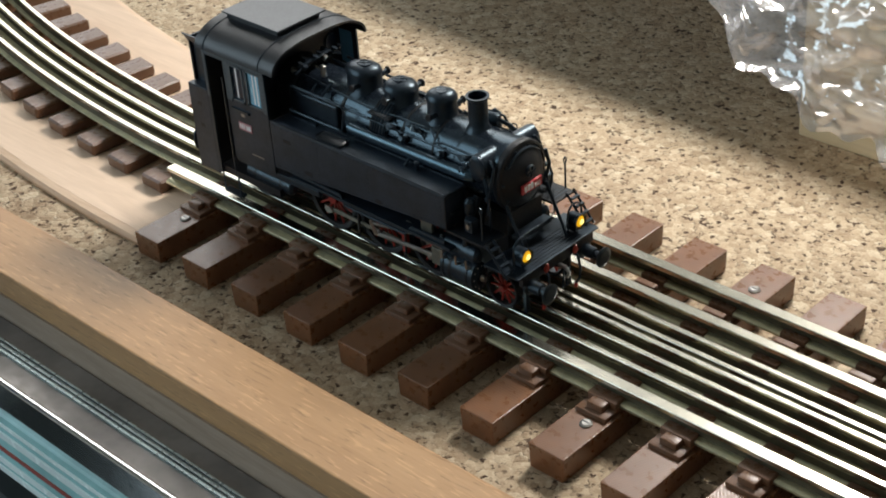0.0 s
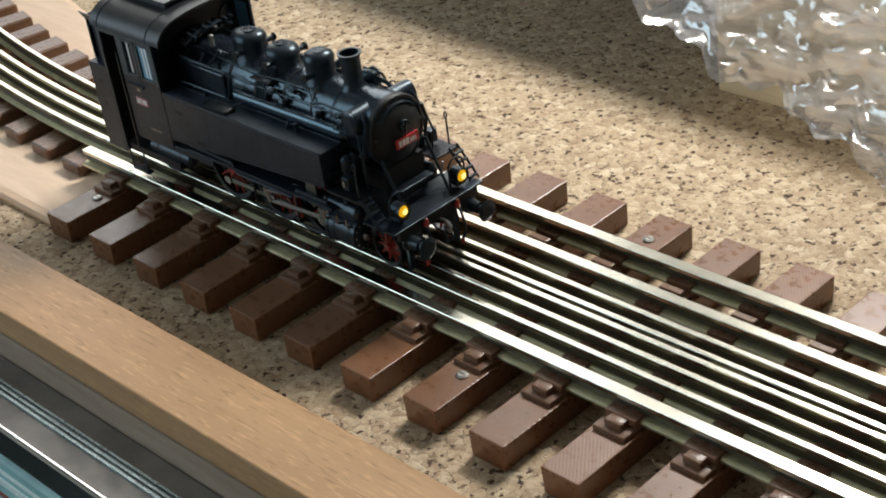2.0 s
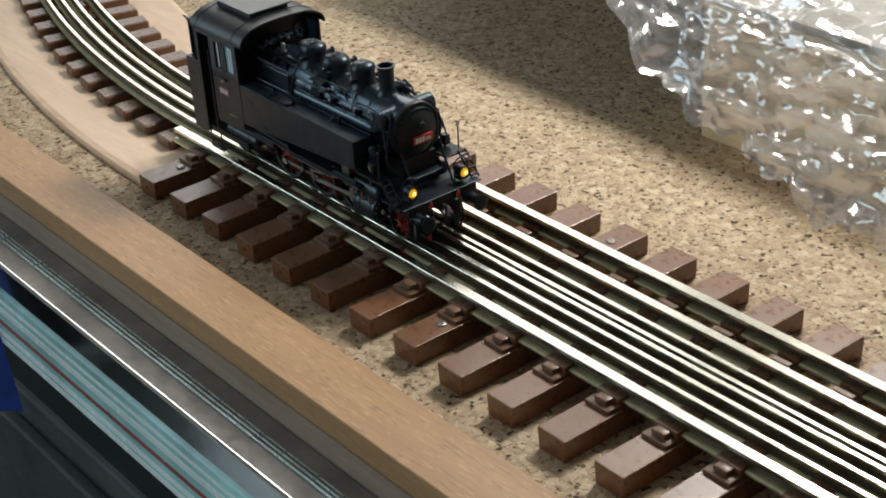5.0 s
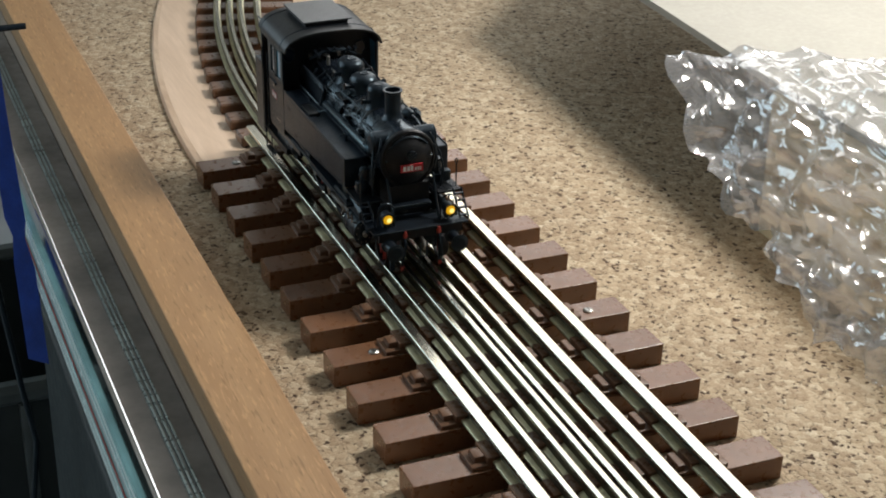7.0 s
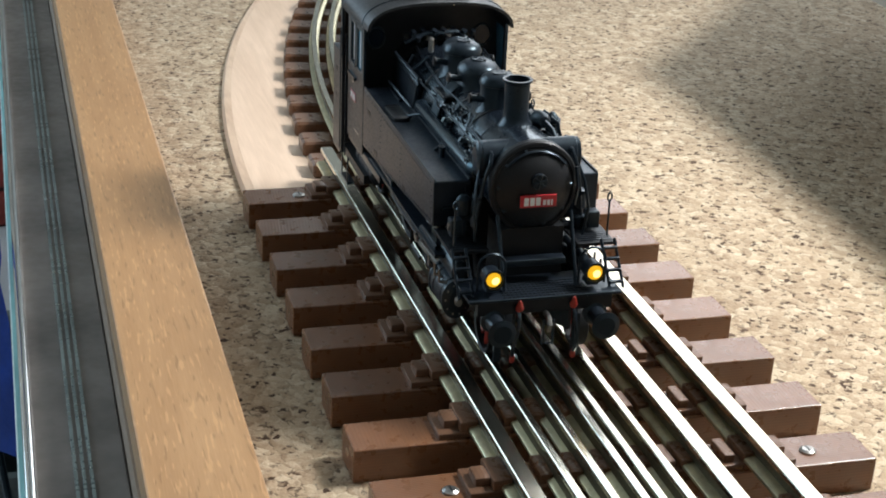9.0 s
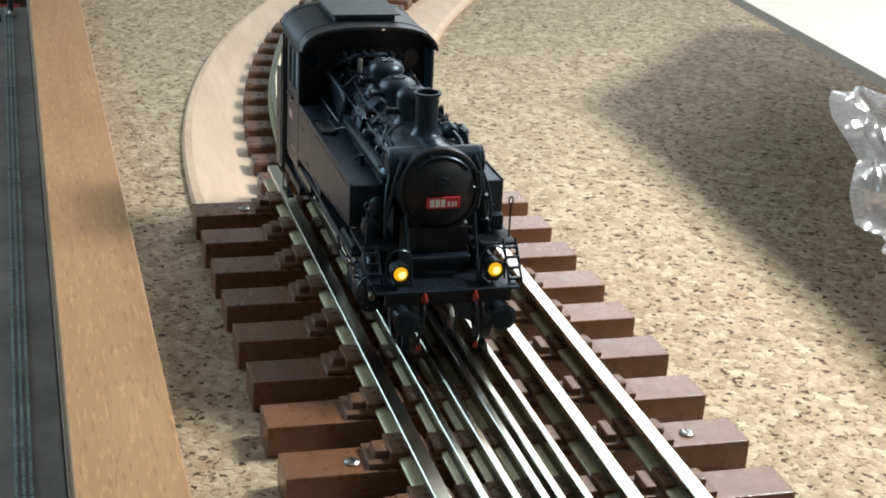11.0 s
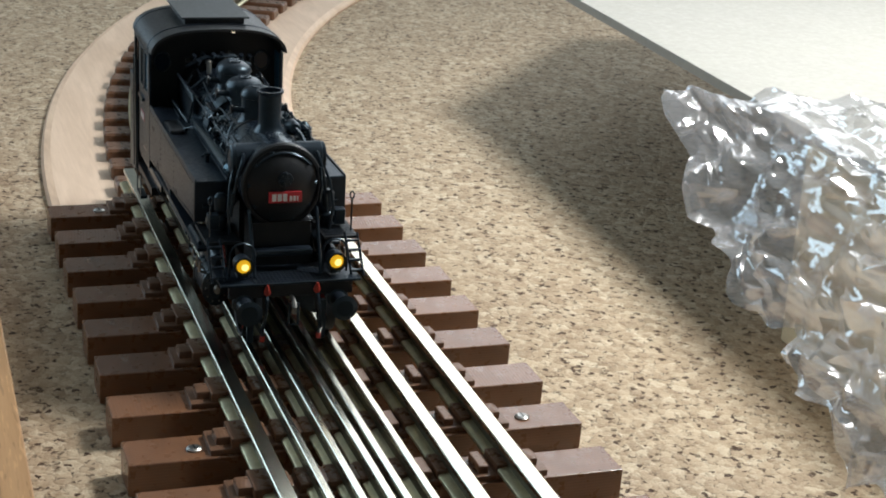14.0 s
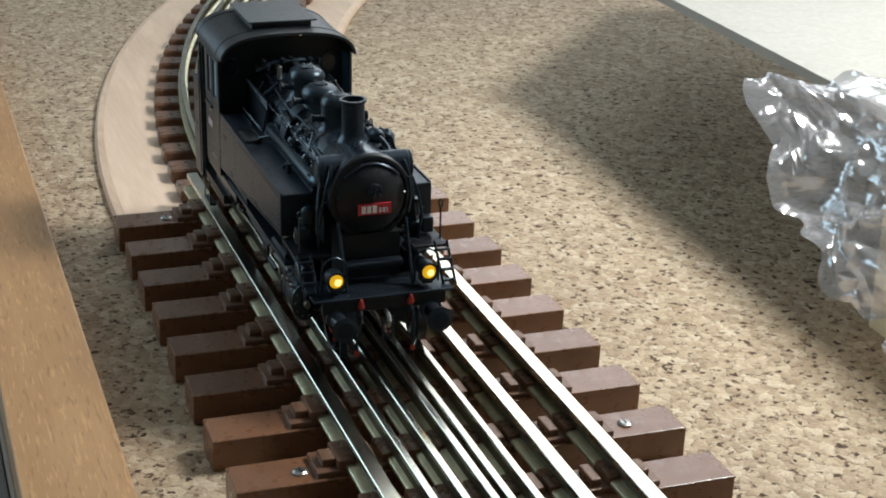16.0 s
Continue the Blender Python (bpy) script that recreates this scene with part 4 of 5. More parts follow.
    for s in (-1, 1):
        a, b = sorted((y(s * 0.985), y(s * 1.02)))
        bm = B()
        box(bm, 0.62, 1.33, a, b, 0.98, 1.79)
        box(bm, 0.25, 1.33, a, b, 2.36, 2.43)
        box(bm, 0.62, 0.72, a, b, 1.79, 2.36)
        box(bm, 1.27, 1.33, a, b, 1.79, 2.36)
        box(bm, 0.96, 1.0, a, b, 1.79, 2.36)
        box(bm, 0.25, 0.31, a, b, 0.7, 2.34)
        side = part("cab_side", bm, BODY, t, "cab side sheet with a doorway and sliding windows", False)
        band = sorted((y(s * 1.02), y(s * 1.026)))
        part("window_band", boxed(0.26, 1.33, *band, 2.37, 2.44), FRAME, side, "riveted blue-grey strip over the windows", False)
        part("window_post", boxed(1.27, 1.33, *band, 1.77, 2.37), FRAME, side, "", False)
        part("window_post", boxed(0.63, 0.72, *band, 1.77, 2.37), FRAME, side, "", False)
        part("window_post", boxed(0.26, 0.3, *band, 1.7, 2.37), FRAME, side, "", False)
        for k in range(20):
            for z in (2.39, 2.42):
                part("rivet", lathe(B(), [(0.009, 0), (0.006, 0.006)], (0.3 + k * 0.053, y(s * 1.026), z), (0, s, 0), 6), BLACK, side)
        for k in range(9):
            for x in (1.3, 0.66):
                part("rivet", lathe(B(), [(0.009, 0), (0.006, 0.006)], (x, y(s * 1.026), 1.82 + k * 0.06), (0, s, 0), 6), BLACK, side)
        for x0, x1 in ((0.72, 0.96), (1.0, 1.27)):
            w = part("window", boxed(x0 + 0.02, x1 - 0.02, *sorted((y(s * 0.985), y(s * 0.995))), 1.81, 2.34), GLASS if x0 > 0.9 else DARK_GLASS, side, "sliding cab window with a blue reflection painted into its glass" if x0 > 0.9 else "opened dark cab window")
            # white strips painted on as reflections in the panes
            for g in ((0.1, 0.16) if x0 > 0.9 else (0.09,)):
                part("glass_bar", boxed(x0 + g, x0 + g + 0.025, *sorted((y(s * 0.994), y(s * 0.999))), 1.84, 2.32), INK, w)
            bm = B()
            e = sorted((y(s * 0.99), y(s * 1.028)))
            box(bm, x0, x0 + 0.03, *e, 1.79, 2.36)
            box(bm, x1 - 0.03, x1, *e, 1.79, 2.36)
            box(bm, x0, x1, *e, 1.79, 1.82)
            box(bm, x0, x1, *e, 2.33, 2.36)
            part("window_frame", bm, FRAME, w, "", False)
        handrail(side, [(0.33, y(s * 1.05), 0.75), (0.33, y(s * 1.05), 2.1)])
        handrail(side, [(0.6, y(s * 1.05), 0.75), (0.6, y(s * 1.05), 2.1)])
        q = part("cab_plate", boxed(0.78, 1.0, *sorted((y(s * 1.018), y(s * 1.03))), 1.42, 1.52), PLATE_PINK, side, "small pale red plate with light figures")
        for x in (0.795, 0.83, 0.865, 0.91, 0.94, 0.965):
            part("figure_bar", boxed(x, x + 0.02, *sorted((y(s * 1.028), y(s * 1.034))), 1.44, 1.5), INK, q)
        part("works_mark", boxed(0.84, 0.9, *sorted((y(s * 1.018), y(s * 1.026))), 1.6, 1.68), STEEL, side)
        part("name_strip", boxed(0.95, 1.15, *sorted((y(s * 1.018), y(s * 1.024))), 1.12, 1.135), STEEL, side)
        part("window_ledge", boxed(0.7, 1.0, *sorted((y(s * 1.02), y(s * 1.06))), 1.66, 1.69), BLACK, side)
        st = part("cab_step", boxed(0.28, 0.6, *sorted((y(s * 0.88), y(s * 1.0))), 0.42, 0.45), BLACK, t, "hanging cab step")
        for x in (0.3, 0.58):
            part("step_strap", boxed(x - 0.012, x + 0.012, *sorted((y(s * 0.98), y(s * 1.0))), 0.42, 0.72), BLACK, st)
        part("running_valance", boxed(0.62, 1.9, *sorted((y(s * 0.9), y(s * 1.0))), 0.93, 1.0, 0.01), BLACK, t)

    # roof: a shell bent over the cab
    outer, inner = shoulder(28, -88, 88, 1.03, 0.41, 2.4), shoulder(28, 88, -88, 0.99, 0.37, 2.4)
    roof = part("cab_roof", prism(B(), [(y(p), q) for p, q in outer + inner], "x", 0.1, 1.46), ROOF, t, "curved matt black cab roof")
    for x in (0.3, 1.25):
        pts = shoulder(28, -86, 86, 1.034, 0.414, 2.4)
        part("roof_seam", wire(B(), [(x, y(p), q) for p, q in pts], 0.008, 5), BLACK, roof)
    hatch = part("roof_hatch", prism(B(), [(y(-0.42), 2.74), (y(0.42), 2.74), (y(0.42), 2.88), (y(0.2), 2.9), (y(-0.2), 2.9), (y(-0.42), 2.88)], "x", 0.3, 1.18, 0.01), ROOF, roof, "raised ventilator hatch")
    part("hatch_cover", boxed(0.26, 1.24, y(-0.48), y(0.48), 2.89, 2.915, 0.006), HATCH, hatch, "grey satin hatch cover")
    for p, q in ((1.38, -0.8), (1.38, 0.8), (0.2, -0.8), (0.2, 0.8)):
        part("roof_eye", lathe(B(), [(0.02, 0), (0.03, 0.02), (0.01, 0.05)], (p, y(q), 2.63), seg=8), BLACK, roof)
    # front and rear sheets of the cab
    top = [(y(p), q) for p, q in shoulder(16, -80, 80, 0.975, 0.36, 2.4)]
    front = part("cab_front", prism(B(), [(y(-1.0), 1.5)] + top + [(y(1.0), 1.5)], "x", 1.02, 1.05), BLACK_MATT, t, "front sheet of the cab", False)
    for s in (-1, 1):
        g = part("spectacle", lathe(B(), [(0.13, 0), (0.13, 0.012)], (1.048, y(s * 0.74), 2.2), (1, 0, 0), 24), DARK_GLASS, front, "round front window")
        part("rim", wire(B(), [(1.06, y(s * 0.74 + 0.135 * math.cos(2 * math.pi * k / 20)), 2.2 + 0.135 * math.sin(2 * math.pi * k / 20)) for k in range(21)], 0.014), BLACK, g)
    part("inside_lamp", lathe(B(), [(0.03, 0), (0.03, 0.02)], (1.05, y(0.3), 2.64), (1, 0, 0), 16), CAB_BULB, front, "small round light under the roof")
    part("cab_rear", prism(B(), [(y(-1.0), 0.7)] + top + [(y(1.0), 0.7)], "x", 0.25, 0.28), BLACK_MATT, t, "", False)

    # bunker and coal
    bm = B()
    prism(bm, [(-0.32, 0.66), (0.25, 0.66), (0.25, 1.76), (-0.32, 1.76)], "y", y(-1.02), y(1.02), 0.012)
    bunk = part("bunker", bm, BODY, t, "rear water and coal bunker")
    for s in (-1, 1):
        for z in (1.5, 1.2):
            part("lifting_hole", boxed(-0.1, 0.0, *sorted((y(s * 1.016), y(s * 1.024))), z, z + 0.05), BLACK_MATT, bunk)
        bm = B()
        lo, hi = y(s * 0.8), y(s * 0.9)
        vs = [bm.verts.new(p) for p in ((-0.3, lo, 1.76), (0.25, lo, 1.76), (0.25, lo, 2.3), (0.25, hi, 2.5), (-0.42, hi, 2.5), (-0.3, lo, 2.3))]
        ws = [bm.verts.new(v.co + Vector((0, -s * 0.03, 0))) for v in vs]
        bm.faces.new(vs), bm.faces.new(ws)
        for k in range(6):
            bm.faces.new((vs[k], vs[(k + 1) % 6], ws[(k + 1) % 6], ws[k]))
        part("coal_board", bm, BLACK, bunk, "flared coal board", False)
    part("coal_end", boxed(-0.33, -0.3, y(-0.85), y(0.85), 1.76, 2.45), BLACK, bunk, "", False)
    rnd = random.Random(3)
    heap = B()
    for k in range(150):
        x, q = rnd.uniform(-0.3, 0.22), rnd.uniform(-0.75, 0.75)
        z = 2.32 + 0.12 * (1 - abs(q)) + rnd.uniform(-0.03, 0.03)
        m = Matrix.Translation((x, y(q), z)) @ Euler([rnd.uniform(0, 3) for _ in range(3)]).to_matrix().to_4x4() @ Matrix.Diagonal((rnd.uniform(0.04, 0.07), rnd.uniform(0.04, 0.07), rnd.uniform(0.03, 0.05), 1))
        bmesh.ops.create_icosphere(heap, subdivisions=1, radius=1, matrix=m)
    box(heap, -0.29, 0.24, y(-0.78), y(0.78), 1.8, 2.32)
    tagged(part("coal", heap, COAL, bunk, "heap of black coal", False), kind="stuff")
    rear = part("rear_beam", boxed(-0.42, -0.32, y(-0.9), y(0.9), 0.66, 0.95, 0.01), BLACK, t, "rear buffer beam")
    for s in (-1, 1):
        bf = part("buffer", lathe(B(), [(0.08, 0), (0.07, 0.16), (0.05, 0.18), (0.05, 0.28), (0.16, 0.29), (0.16, 0.31)], (-0.42, y(s * 0.57), 0.78), (-1, 0, 0), 20), BLACK, rear)

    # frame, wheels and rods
    SHAPE[0] = to_view_fit
    for s in (-1, 1):
        part("frame_plate", prism(B(), [(-0.3, 0.62), (0.9, 0.55), (4.9, 0.55), (5.6, 0.7), (5.6, 1.0), (-0.3, 0.95)], "y", *sorted((y(s * 0.3), y(s * 0.33)))), BLACK_MATT, t, "", False)
    part("ash_pan", boxed(1.5, 3.9, y(-0.3), y(0.3), 0.55, 1.5), BLACK_MATT, t, "dark frame between the wheels", False)
    for s in (-1, 1):
        wy = y(s * 0.44)
        for x in (1.75, 2.65, 3.55):
            spoked_wheel("driving_wheel", t, x, wy, 0.43, 14, s)
        for x in (0.62, 4.98):
            spoked_wheel("carrying_wheel", t, x, wy, 0.25, 10, s)
        r = part("coupling_rod", boxed(1.68, 3.62, *sorted((y(s * 0.53), y(s * 0.56))), 0.6, 0.66, 0.01), BRONZE, t, "dull coupling rod")
        for x in (1.75, 2.65, 3.55):
            part("crank_pin", lathe(B(), [(0.05, 0), (0.05, 0.03), (0.02, 0.04)], (x, y(s * 0.56), 0.63), (0, s, 0), 12), STEEL, r)
        part("main_rod", rod(B(), (2.65, y(s * 0.62), 0.63), (4.0, y(s * 0.68), 0.76), 0.028, 8), STEEL, t, "steel connecting rod")
        part("eccentric_rod", rod(B(), (2.6, y(s * 0.66), 0.78), (3.45, y(s * 0.7), 0.95), 0.02, 8), STEEL, t)
        cross = part("crosshead", boxed(3.75, 3.98, *sorted((y(s * 0.63), y(s * 0.75))), 0.66, 0.9, 0.015), BRONZE, t, "olive-grey crosshead")
        part("slide_bar", boxed(3.5, 4.3, *sorted((y(s * 0.66), y(s * 0.72))), 0.91, 0.95), STEEL, t)
        part("link_bracket", prism(B(), [(3.62, 1.3), (3.86, 1.3), (3.84, 1.0), (3.72, 0.92), (3.6, 1.05)], "y", *sorted((y(s * 0.74), y(s * 0.8))), 0.01), BRONZE, t, "olive valve gear bracket")
        cyl = part("cylinder", lathe(B(), [(0.1, 0), (0.2, 0.02), (0.2, 0.06), (0.185, 0.07), (0.185, 0.6), (0.2, 0.61), (0.2, 0.66), (0.1, 0.7)], (4.12, y(s * 0.78), 0.8), (1, 0, 0), 28), BLACK, t, "black steam cylinder")
        part("valve_chest", lathe(B(), [(0.06, -0.04), (0.11, 0.0), (0.11, 0.6), (0.06, 0.66)], (4.12, y(s * 0.74), 1.06), (1, 0, 0), 20), BLACK, cyl)
        for x in (4.25, 4.62):
            part("cylinder_band", lathe(B(), [(0.192, 0), (0.192, 0.03)], (x, y(s * 0.78), 0.8), (1, 0, 0), 28), BLACK_MATT, cyl)
        for x in (4.2, 4.45, 4.7):
            part("drain_cock", wire(B(), [(x, y(s * 0.9), 0.95), (x, y(s * 1.0), 0.98), (x, y(s * 1.0), 1.1)], 0.02), STEEL, cyl)
        part("steam_pipe", wire(B(), [(4.55, y(s * 0.5), 1.75), (4.52, y(s * 0.7), 1.5), (4.45, y(s * 0.74), 1.1)], 0.07, 10), BLACK, t)
        part("air_pump", lathe(B(), [(0.07, 0), (0.1, 0.03), (0.1, 0.15), (0.06, 0.18), (0.06, 0.22), (0.1, 0.25), (0.1, 0.4), (0.05, 0.44)], (4.55, y(s * 0.68), 1.35), seg=18), BLACK, t, "upright pump beside the smokebox")
        part("brake_hanger", boxed(3.05, 3.12, *sorted((y(s * 0.5), y(s * 0.56))), 0.5, 0.95), RED, t)
        part("guard_iron", boxed(5.4, 5.46, *sorted((y(s * 0.4), y(s * 0.48))), 0.38, 0.8), BLACK, t)
        part("sand_tube", wire(B(), [(2.2, y(s * 0.7), 1.15), (2.2, y(s * 0.62), 0.8), (2.25, y(s * 0.46), 0.45)], 0.02), BLACK, t)

    # front platform
    deck = part("front_platform", boxed(5.02, 5.72, y(-0.9), y(0.9), 1.07, 1.1, 0.006), BLACK, t, "ribbed front platform")
    for k in range(13):
        for j in range(20):
            part_x, part_y = 5.22 + k * 0.037, y(-0.46 + j * 0.0485)
            if k % 2 == 0:
                part("tread_rib", boxed(part_x, part_x + 0.012, part_y, part_y + 0.034, 1.099, 1.106), BLACK_MATT, deck)
    beam = part("buffer_beam", boxed(5.62, 5.7, y(-0.78), y(0.78), 0.93, 1.07, 0.006), BLACK_MATT, t, "front buffer beam")
    for s in (-1, 1):
        kept_round((5.85, y(s * 0.57), 0.87), 0.95)
        bf = part("buffer", lathe(B(), [(0.12, 0), (0.12, 0.03), (0.085, 0.05), (0.075, 0.2), (0.05, 0.2), (0.05, 0.3)], (5.7, y(s * 0.57), 0.87), (1, 0, 0), 22), BLACK, beam, "sprung buffer")
        part("buffer_head", lathe(B(), [(0.05, 0), (0.135, 0.015), (0.14, 0.03), (0.09, 0.045)], (6.0, y(s * 0.57), 0.87), (1, 0, 0), 28), BLACK, bf)
        SHAPE[0] = to_view_fit
        kept_round((5.55, y(s * 0.56), 1.25), 0.9)
        lamp = part("lamp", lathe(B(), [(0.07, 0), (0.1, 0.02), (0.1, 0.14), (0.11, 0.15), (0.11, 0.19), (0.095, 0.19), (0.09, 0.17)], (5.42, y(s * 0.56), 1.25), (1, 0, 0), 24), BLACK, t, "round front lamp")
        part("lamp_lens", lathe(B(), [(0.088, 0), (0.075, 0.02), (0.04, 0.035), (0.0, 0.038)], (5.575, y(s * 0.56), 1.25), (1, 0, 0), 24), LENS, lamp, "glowing yellow lens")
        part("bulb", lathe(B(), [(0.042, 0), (0.036, 0.012), (0.0, 0.02)], (5.607, y(s * 0.56 + 0.012), 1.243), (1, 0, 0), 16), BULB, lamp, "bright core of the lens")
        part("lamp_foot", boxed(5.4, 5.55, y(s * 0.56) - 0.06, y(s * 0.56) + 0.06, 1.1, 1.16), BLACK, lamp)
        hoop = [(5.5, y(s * 0.56 + 0.14 * math.cos(a)), 1.35 + 0.14 * math.sin(a)) for a in np.linspace(math.pi, 0, 14)]
        part("lamp_hoop", wire(B(), [(5.5, y(s * 0.56 - 0.14), 1.1)] + hoop + [(5.5, y(s * 0.56 + 0.14), 1.1)], 0.014), BLACK, lamp, "bent wire guard")
        SHAPE[0] = to_view_fit
        brace = part("smokebox_brace", rod(B(), (5.08, y(s * 0.41), 1.72), (5.46, y(s * 0.4), 1.1), 0.022, 8), BLACK, t)
        # raised side footplate with its ladder
        fp = part("side_footplate", boxed(4.3, 5.12, *sorted((y(s * 0.5), y(s * 1.0))), 1.36, 1.39, 0.004), BLACK_MATT, t, "chequered side footplate")
        for k in range(12):
            part("tread_rib", boxed(4.35 + k * 0.064, 4.365 + k * 0.064, *sorted((y(s * 0.54), y(s * 0.97))), 1.389, 1.395), BLACK, fp)
        lad = part("front_ladder", rod(B(), (5.12, y(s * 0.98), 1.42), (5.55, y(s * 0.98), 1.08), 0.02, 6), BLACK, t, "slanting front steps")
        part("stile", rod(B(), (5.12, y(s * 0.8), 1.42), (5.55, y(s * 0.8), 1.08), 0.02, 6), BLACK, lad)
        for k in range(4):
            x, z = 5.18 + k * 0.1, 1.37 - k * 0.08
            part("rung", boxed(x, x + 0.06, *sorted((y(s * 0.8), y(s * 0.98))), z - 0.01, z + 0.01), BLACK, lad)
        post = part("signal_post", rod(B(), (5.05, y(s * 0.92), 1.42), (5.05, y(s * 0.92), 1.78), 0.014, 8), BLACK, t, "thin upright with a ring")
        part("ring", wire(B(), [(5.05, y(s * 0.92) + 0.03 * math.cos(a), 1.82 + 0.04 * math.sin(a)) for a in np.linspace(0, 2 * math.pi, 15)], 0.011), BLACK, post)
        hz = part("brake_hose", wire(B(), [(5.7, y(s * 0.3), 1.0), (5.8, y(s * 0.31), 0.92), (5.83, y(s * 0.33), 0.75), (5.78, y(s * 0.36), 0.6), (5.72, y(s * 0.34), 0.52)], 0.022), BLACK, beam)
        part("hose_tap", lathe(B(), [(0.035, 0), (0.045, 0.03), (0.03, 0.08), (0.012, 0.12)], (5.74, y(s * 0.3), 0.98), (0.3, 0, 1), 10), RED, hz, "red air tap")
        part("hose_end", lathe(B(), [(0.03, 0), (0.03, 0.06)], (5.71, y(s * 0.34), 0.46), (0.1, 0, 1), 8), RED, hz)
    part("toolbox", boxed(5.08, 5.2, y(-0.34), y(0.34), 1.24, 1.3, 0.01), BLACK, t, "cross step below the smokebox")
    part("smokebox_saddle", boxed(4.5, 5.05, y(-0.36), y(0.36), 0.9, 1.55), BLACK_MATT, t, "", False)
    hook = part("coupling_hook", wire(B(), [(5.7, YC, 0.92), (5.85, YC, 0.92), (5.92, YC, 0.86), (5.88, YC, 0.8)], 0.03, 8), STEEL, beam, "draw hook")
    part("screw_link", wire(B(), [(5.86, y(-0.05), 0.9), (5.84, y(-0.06), 0.66), (5.84, y(0.06), 0.66), (5.86, y(0.05), 0.9)], 0.018), BLACK, hook)

    SHAPE[0] = None


locomotive()


# ---- beyond the sill: floor, strap, bin and wall ----
def floor_side():
    part("floor", boxed(-165, 125, -135, 145, -38.4, -37.9), FLOOR, None, "grey floor far below the layout", False, "floor", kind="structure")


floor_side()


def window_wall(tag, spot, turn, left, right, low, high, top, watts, colour, edge=0.9):
    """An unseen, free-standing wall piece added round an area lamp that serves as window daylight; metres."""
    m = Matrix.Translation(spot) @ Matrix.Rotation(radians(turn), 4, "Z")

    def slab(name, x0, x1, z0, z1):
        bm = bmesh.new()
        bmesh.ops.create_cube(bm, size=1)
        for v in bm.verts:
            v.co = m @ Vector(((x0 + x1) / 2 + v.co.x * (x1 - x0), 0.1 * v.co.y, (z0 + z1) / 2 + v.co.z * (z1 - z0)))
        me = bpy.data.meshes.new(name)
        bm.to_mesh(me)
        bm.free()
        me.materials.append(WALL)
        return tagged(new(name, me), "unseen pale wall piece added round the window light", "wall", kind="structure")
    slab("wall_" + tag + "_1", left - edge, left, -0.75, top)
    slab("wall_" + tag + "_2", right, right + edge, -0.75, top)
    slab("wall_" + tag + "_3", left, right, -0.75, low)
    slab("wall_" + tag + "_4", left, right, high, top)
    lamp = bpy.data.lights.new("window_light", "AREA")
    lamp.shape, lamp.size, lamp.size_y, lamp.energy, lamp.color = "RECTANGLE", right - left, high - low, watts, colour
    ob = new("window_light", lamp)
    ob.matrix_world = m @ Matrix.Translation(((left + right) / 2, 0.0, (low + high) / 2)) @ Matrix.Rotation(radians(-90), 4, "X")


# unseen openings, placed to give the glare on rails, sleepers and film
window_wall("north", (-1.05, 1.25, 0), 42, -1.0, 0.1, 0.4, 1.8, 2.4, WINDOW_WATTS, (0.97, 0.99, 1.0))
window_wall("high", (-0.45, 1.45, 0), 23, -0.42, 0.42, 1.38, 2.2, 2.4, HIGH_WINDOW_WATTS, (0.98, 0.99, 1.0), 0.08)
window_wall("south", (-1.3, -1.35, 0), 135, -0.75, 0.75, 0.02, 1.6, 2.1, SILL_WINDOW_WATTS, (0.68, 0.87, 1.0))


def room_shell():
    """Unseen plain walls and a ceiling, added to close the room for bounced light and reflections; spacings."""
    for tag, a in (("east", (125, 130, -135, 145)), ("west", (-170, -165, -135, 145)), ("far", (-170, 130, 145, 150)), ("near", (-170, 130, -140, -135))):
        part("wall_" + tag, boxed(*a, -38.4, 122), WALL, None, "plain pale room wall", False, "wall", kind="structure")
    part("ceiling", boxed(-170, 130, -140, 150, 122, 126), WALL, None, "plain pale ceiling", False, "ceiling", kind="structure")


room_shell()


def bin_tub():
    t = thing("waste_bin", -18, -6, -37.9, "black plastic bin standing open on the floor", "bin")
    bm = B()
    x0, x1, y0, y1 = -22.5, -13.8, -13, 1.4
    ol = [(x0, y0), (x1, y0), (x1, y1), (x0, y1)]
    lo = [bm.verts.new((p * 0.93 - 0.5, q * 0.93 - 0.6, -37.9)) for p, q in ol]
    hi = [bm.verts.new((p, q, -12.0)) for p, q in ol]
    li = [bm.verts.new((p * 0.92 - 0.6, q * 0.92 - 0.7, -37.0)) for p, q in ol]
    hin = [bm.verts.new((p + (0.4 if p == x0 else -0.4), q + (0.4 if q == y0 else -0.4), -12.0)) for p, q in ol]
    bm.faces.new(lo), bm.faces.new(li)
    for a, b in ((lo, hi), (hi, hin), (hin, li)):
        for k in range(4):
            bm.faces.new((a[k], a[(k + 1) % 4], b[(k + 1) % 4], b[k]))
    part("tub", bm, BIN, t, "", False)
    bm = B()
    wire(bm, [(x0, y0, -12.0), (x1, y0, -12.0), (x1, y1, -12.0), (x0, y1, -12.0), (x0, y0, -12.0)], 0.35, 8)
    part("rim", bm, BIN_RIM, t, "thick grey rolled rim")
    for k in range(6):
        q = y0 + 1.6 + k * 2.3
        part("rib", boxed(x1 - 0.15, x1 + 0.25, q, q + 0.3, -24.0, -12.3, 0.05), BIN_RIM, t)
    for z in (-17.5, -22.0):
        part("band", boxed(x1 - 0.1, x1 + 0.3, y0 + 0.4, y1 - 0.4, z, z + 0.5, 0.05), BIN_RIM, t)
    part("paper_label", boxed(x0 + 0.5, x0 + 0.6, -9.0, -2.4, -13.9, -12.5), INK, t, "pale blank paper strip")


bin_tub()


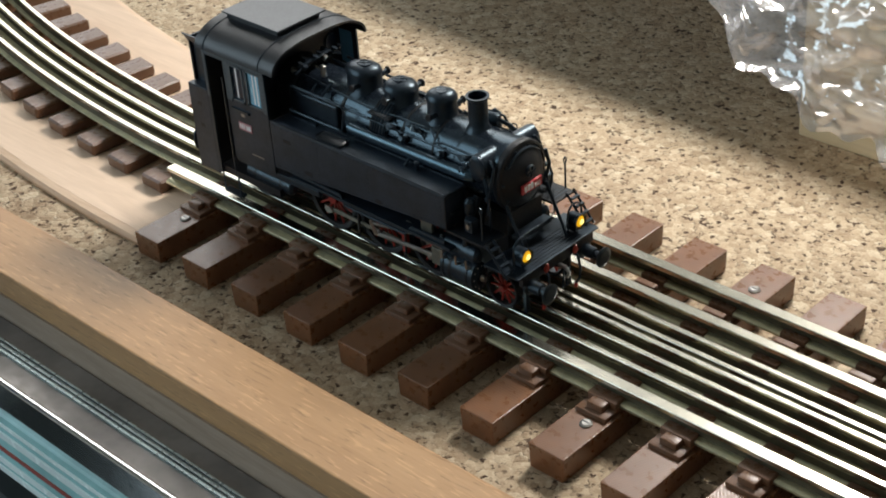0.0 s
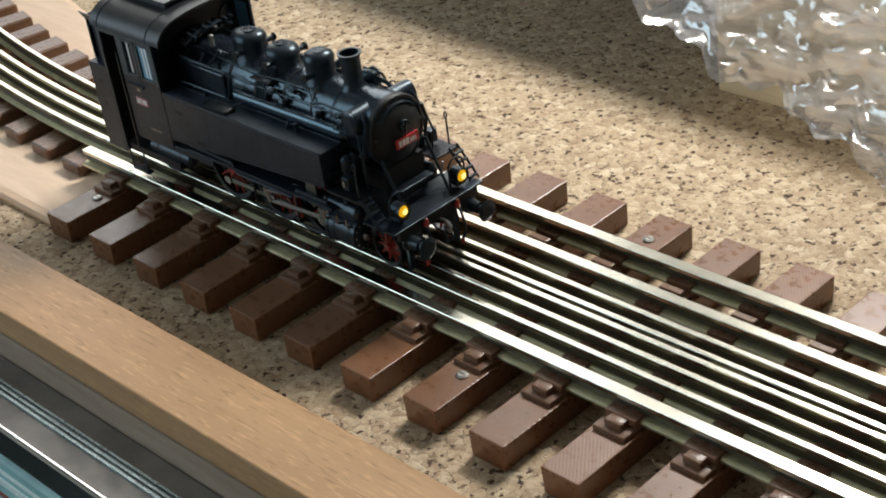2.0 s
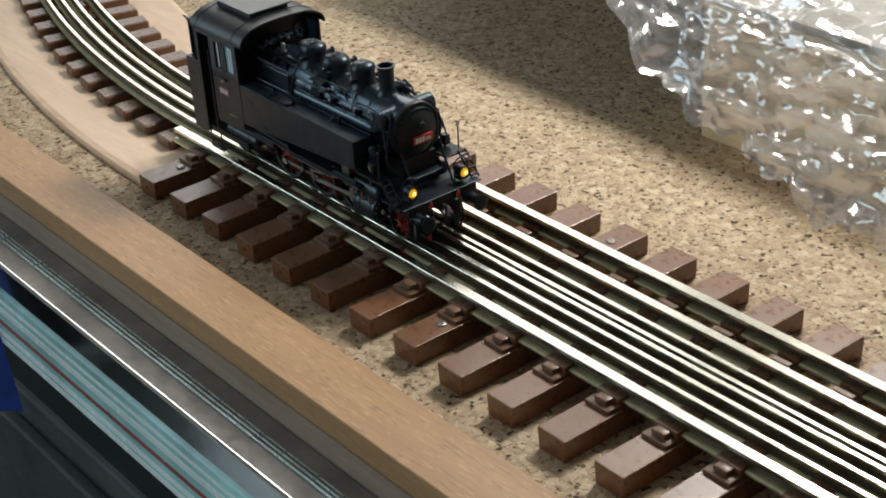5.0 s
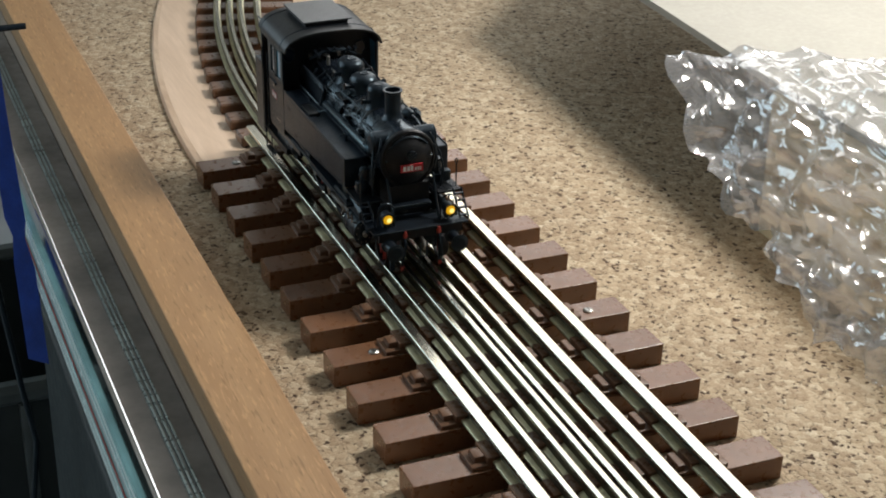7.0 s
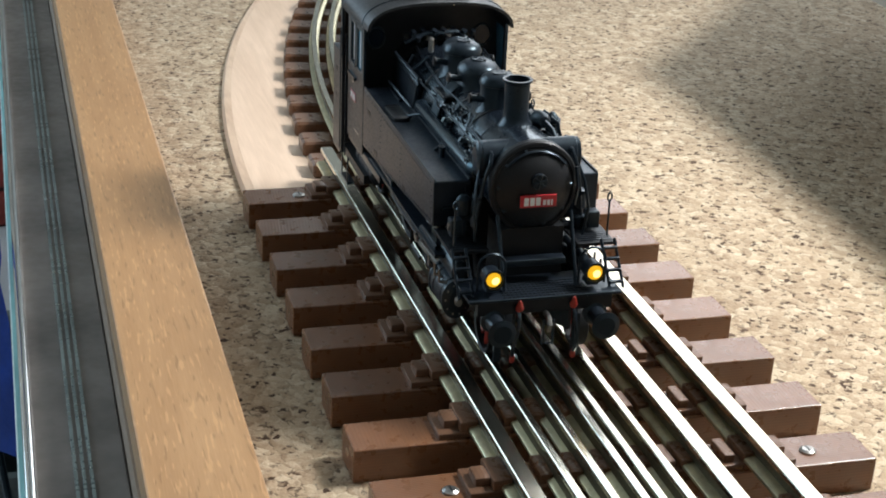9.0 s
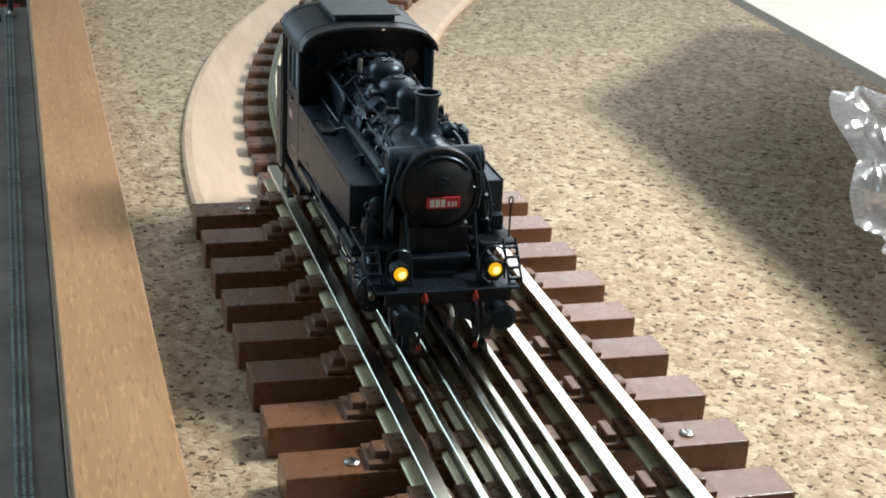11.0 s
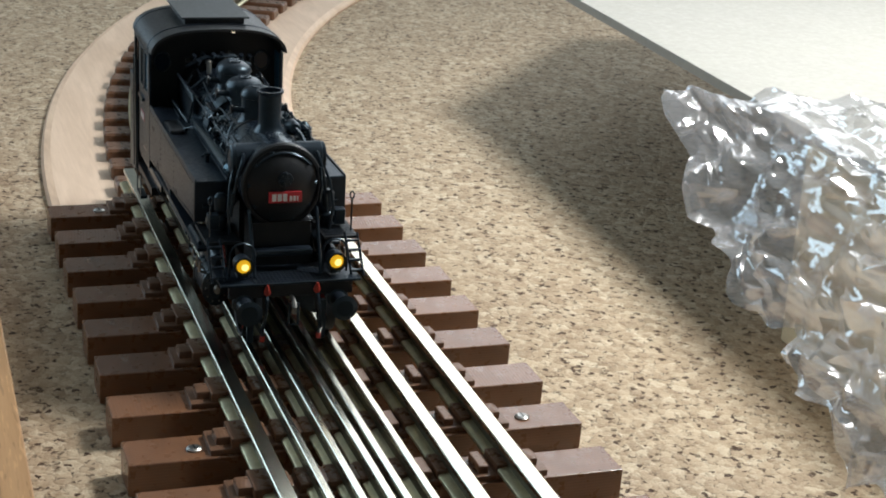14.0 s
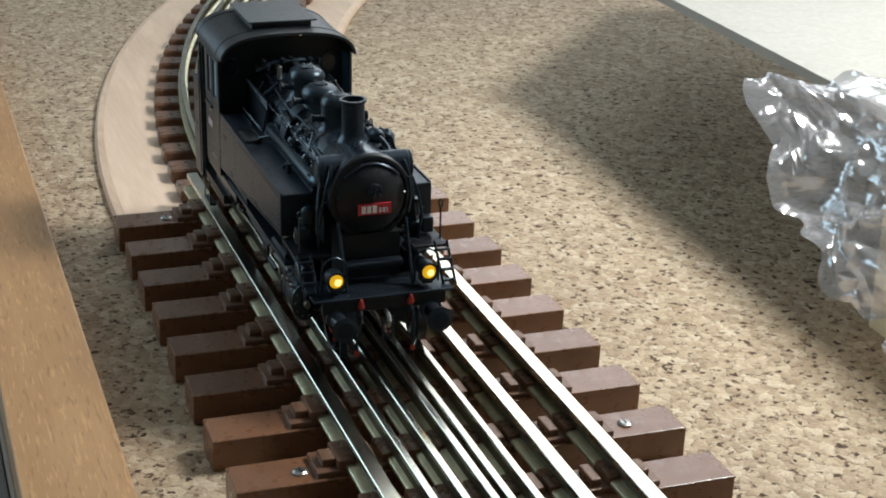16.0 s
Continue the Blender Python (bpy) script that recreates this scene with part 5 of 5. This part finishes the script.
def dark_underfill():
    # made-up dark block with door panels, filling the black area below the board
    t = thing("cabinet", 10, 5, -37.9, "dark block added to fill the black area under the layout board", "cabinet")
    part("body", boxed(-5.5, 40, -2.0, 30, -37.9, -4.5, 0.1), BIN, t)
    for x in (-6.0, 17.0):
        part("door", boxed(x, x + 22.4, -2.25, -2.0, -37.0, -5.2, 0.08), BIN, t)


dark_underfill()


def hanging_strap():
    t = thing("lanyard_strap", -0.6, -3.1, -3.4, "bright blue webbing lanyard hanging from a metal clip", "strap")
    bm = B()
    path = [(-1.3, -3.16, 2.5), (-1.2, -3.14, 1.7), (-1.1, -3.12, 0.9), (-0.9, -3.09, 0.0), (-0.7, -3.06, -0.9), (-0.6, -3.04, -1.2), (-0.4, -3.02, -1.7), (-0.1, -3.0, -3.4)]
    for w0, w1 in ((-0.02, 0.02),):
        rows = []
        for k, p in enumerate(path):
            half = 0.26 if k not in (5,) else 0.15
            rows.append([bm.verts.new((p[0] - half * 0.6, p[1] - half * 0.6, p[2] + w)) for w in (w0, w1)] + [bm.verts.new((p[0] + half * 0.6, p[1] + half * 0.6, p[2] + w)) for w in (w1, w0)])
        for a, b in zip(rows, rows[1:]):
            for k in range(4):
                bm.faces.new((a[k], a[(k + 1) % 4], b[(k + 1) % 4], b[k]))
        bm.faces.new(rows[0]), bm.faces.new(rows[-1])
    part("webbing", bm, BLUE, t)
    part("clip", wire(B(), [(-1.35, -3.16 + 0.2 * math.cos(a), 2.7 + 0.2 * math.sin(a)) for a in np.linspace(0, 2 * math.pi, 13)], 0.05), CHROME, t, "shiny clip")
    part("swivel", rod(B(), (-1.4, -3.16, 2.9), (-1.6, -3.18, 3.6), 0.1, 10), CHROME, t, "shiny swivel")
    part("cord", wire(B(), [(-2.6, -2.3, 1.9), (-2.6, -2.8, 1.9), (-2.6, -3.2, 1.6), (-2.6, -3.4, 0.8), (-2.6, -3.5, -0.5), (-2.6, -3.4, -2.4), (-2.6, -3.25, -3.9), (-2.6, -3.1, -5.4), (-2.6, -2.95, -6.6), (-2.6, -3.2, -8.5)], 0.06, 8), BLACK, t, "black cable")


hanging_strap()


def red_brickwork():
    t = thing("brick_pier", -96, 8, -37.9, "dark red painted brick wall low behind the layout", "brickwork")
    for r in range(8):
        for c in range(5):
            y0 = -24 + c * 11.4 + (5.7 if r % 2 else 0)
            z0 = -37.7 + r * 2.9
            part("brick", boxed(-96, -94.8, y0, y0 + 10.9, z0, z0 + 2.55, 0.12), BRICK, t, "", False)
    part("mortar", boxed(-97.5, -95.1, -24, 38, -37.9, -14.6), MORTAR, t, "", False)


red_brickwork()
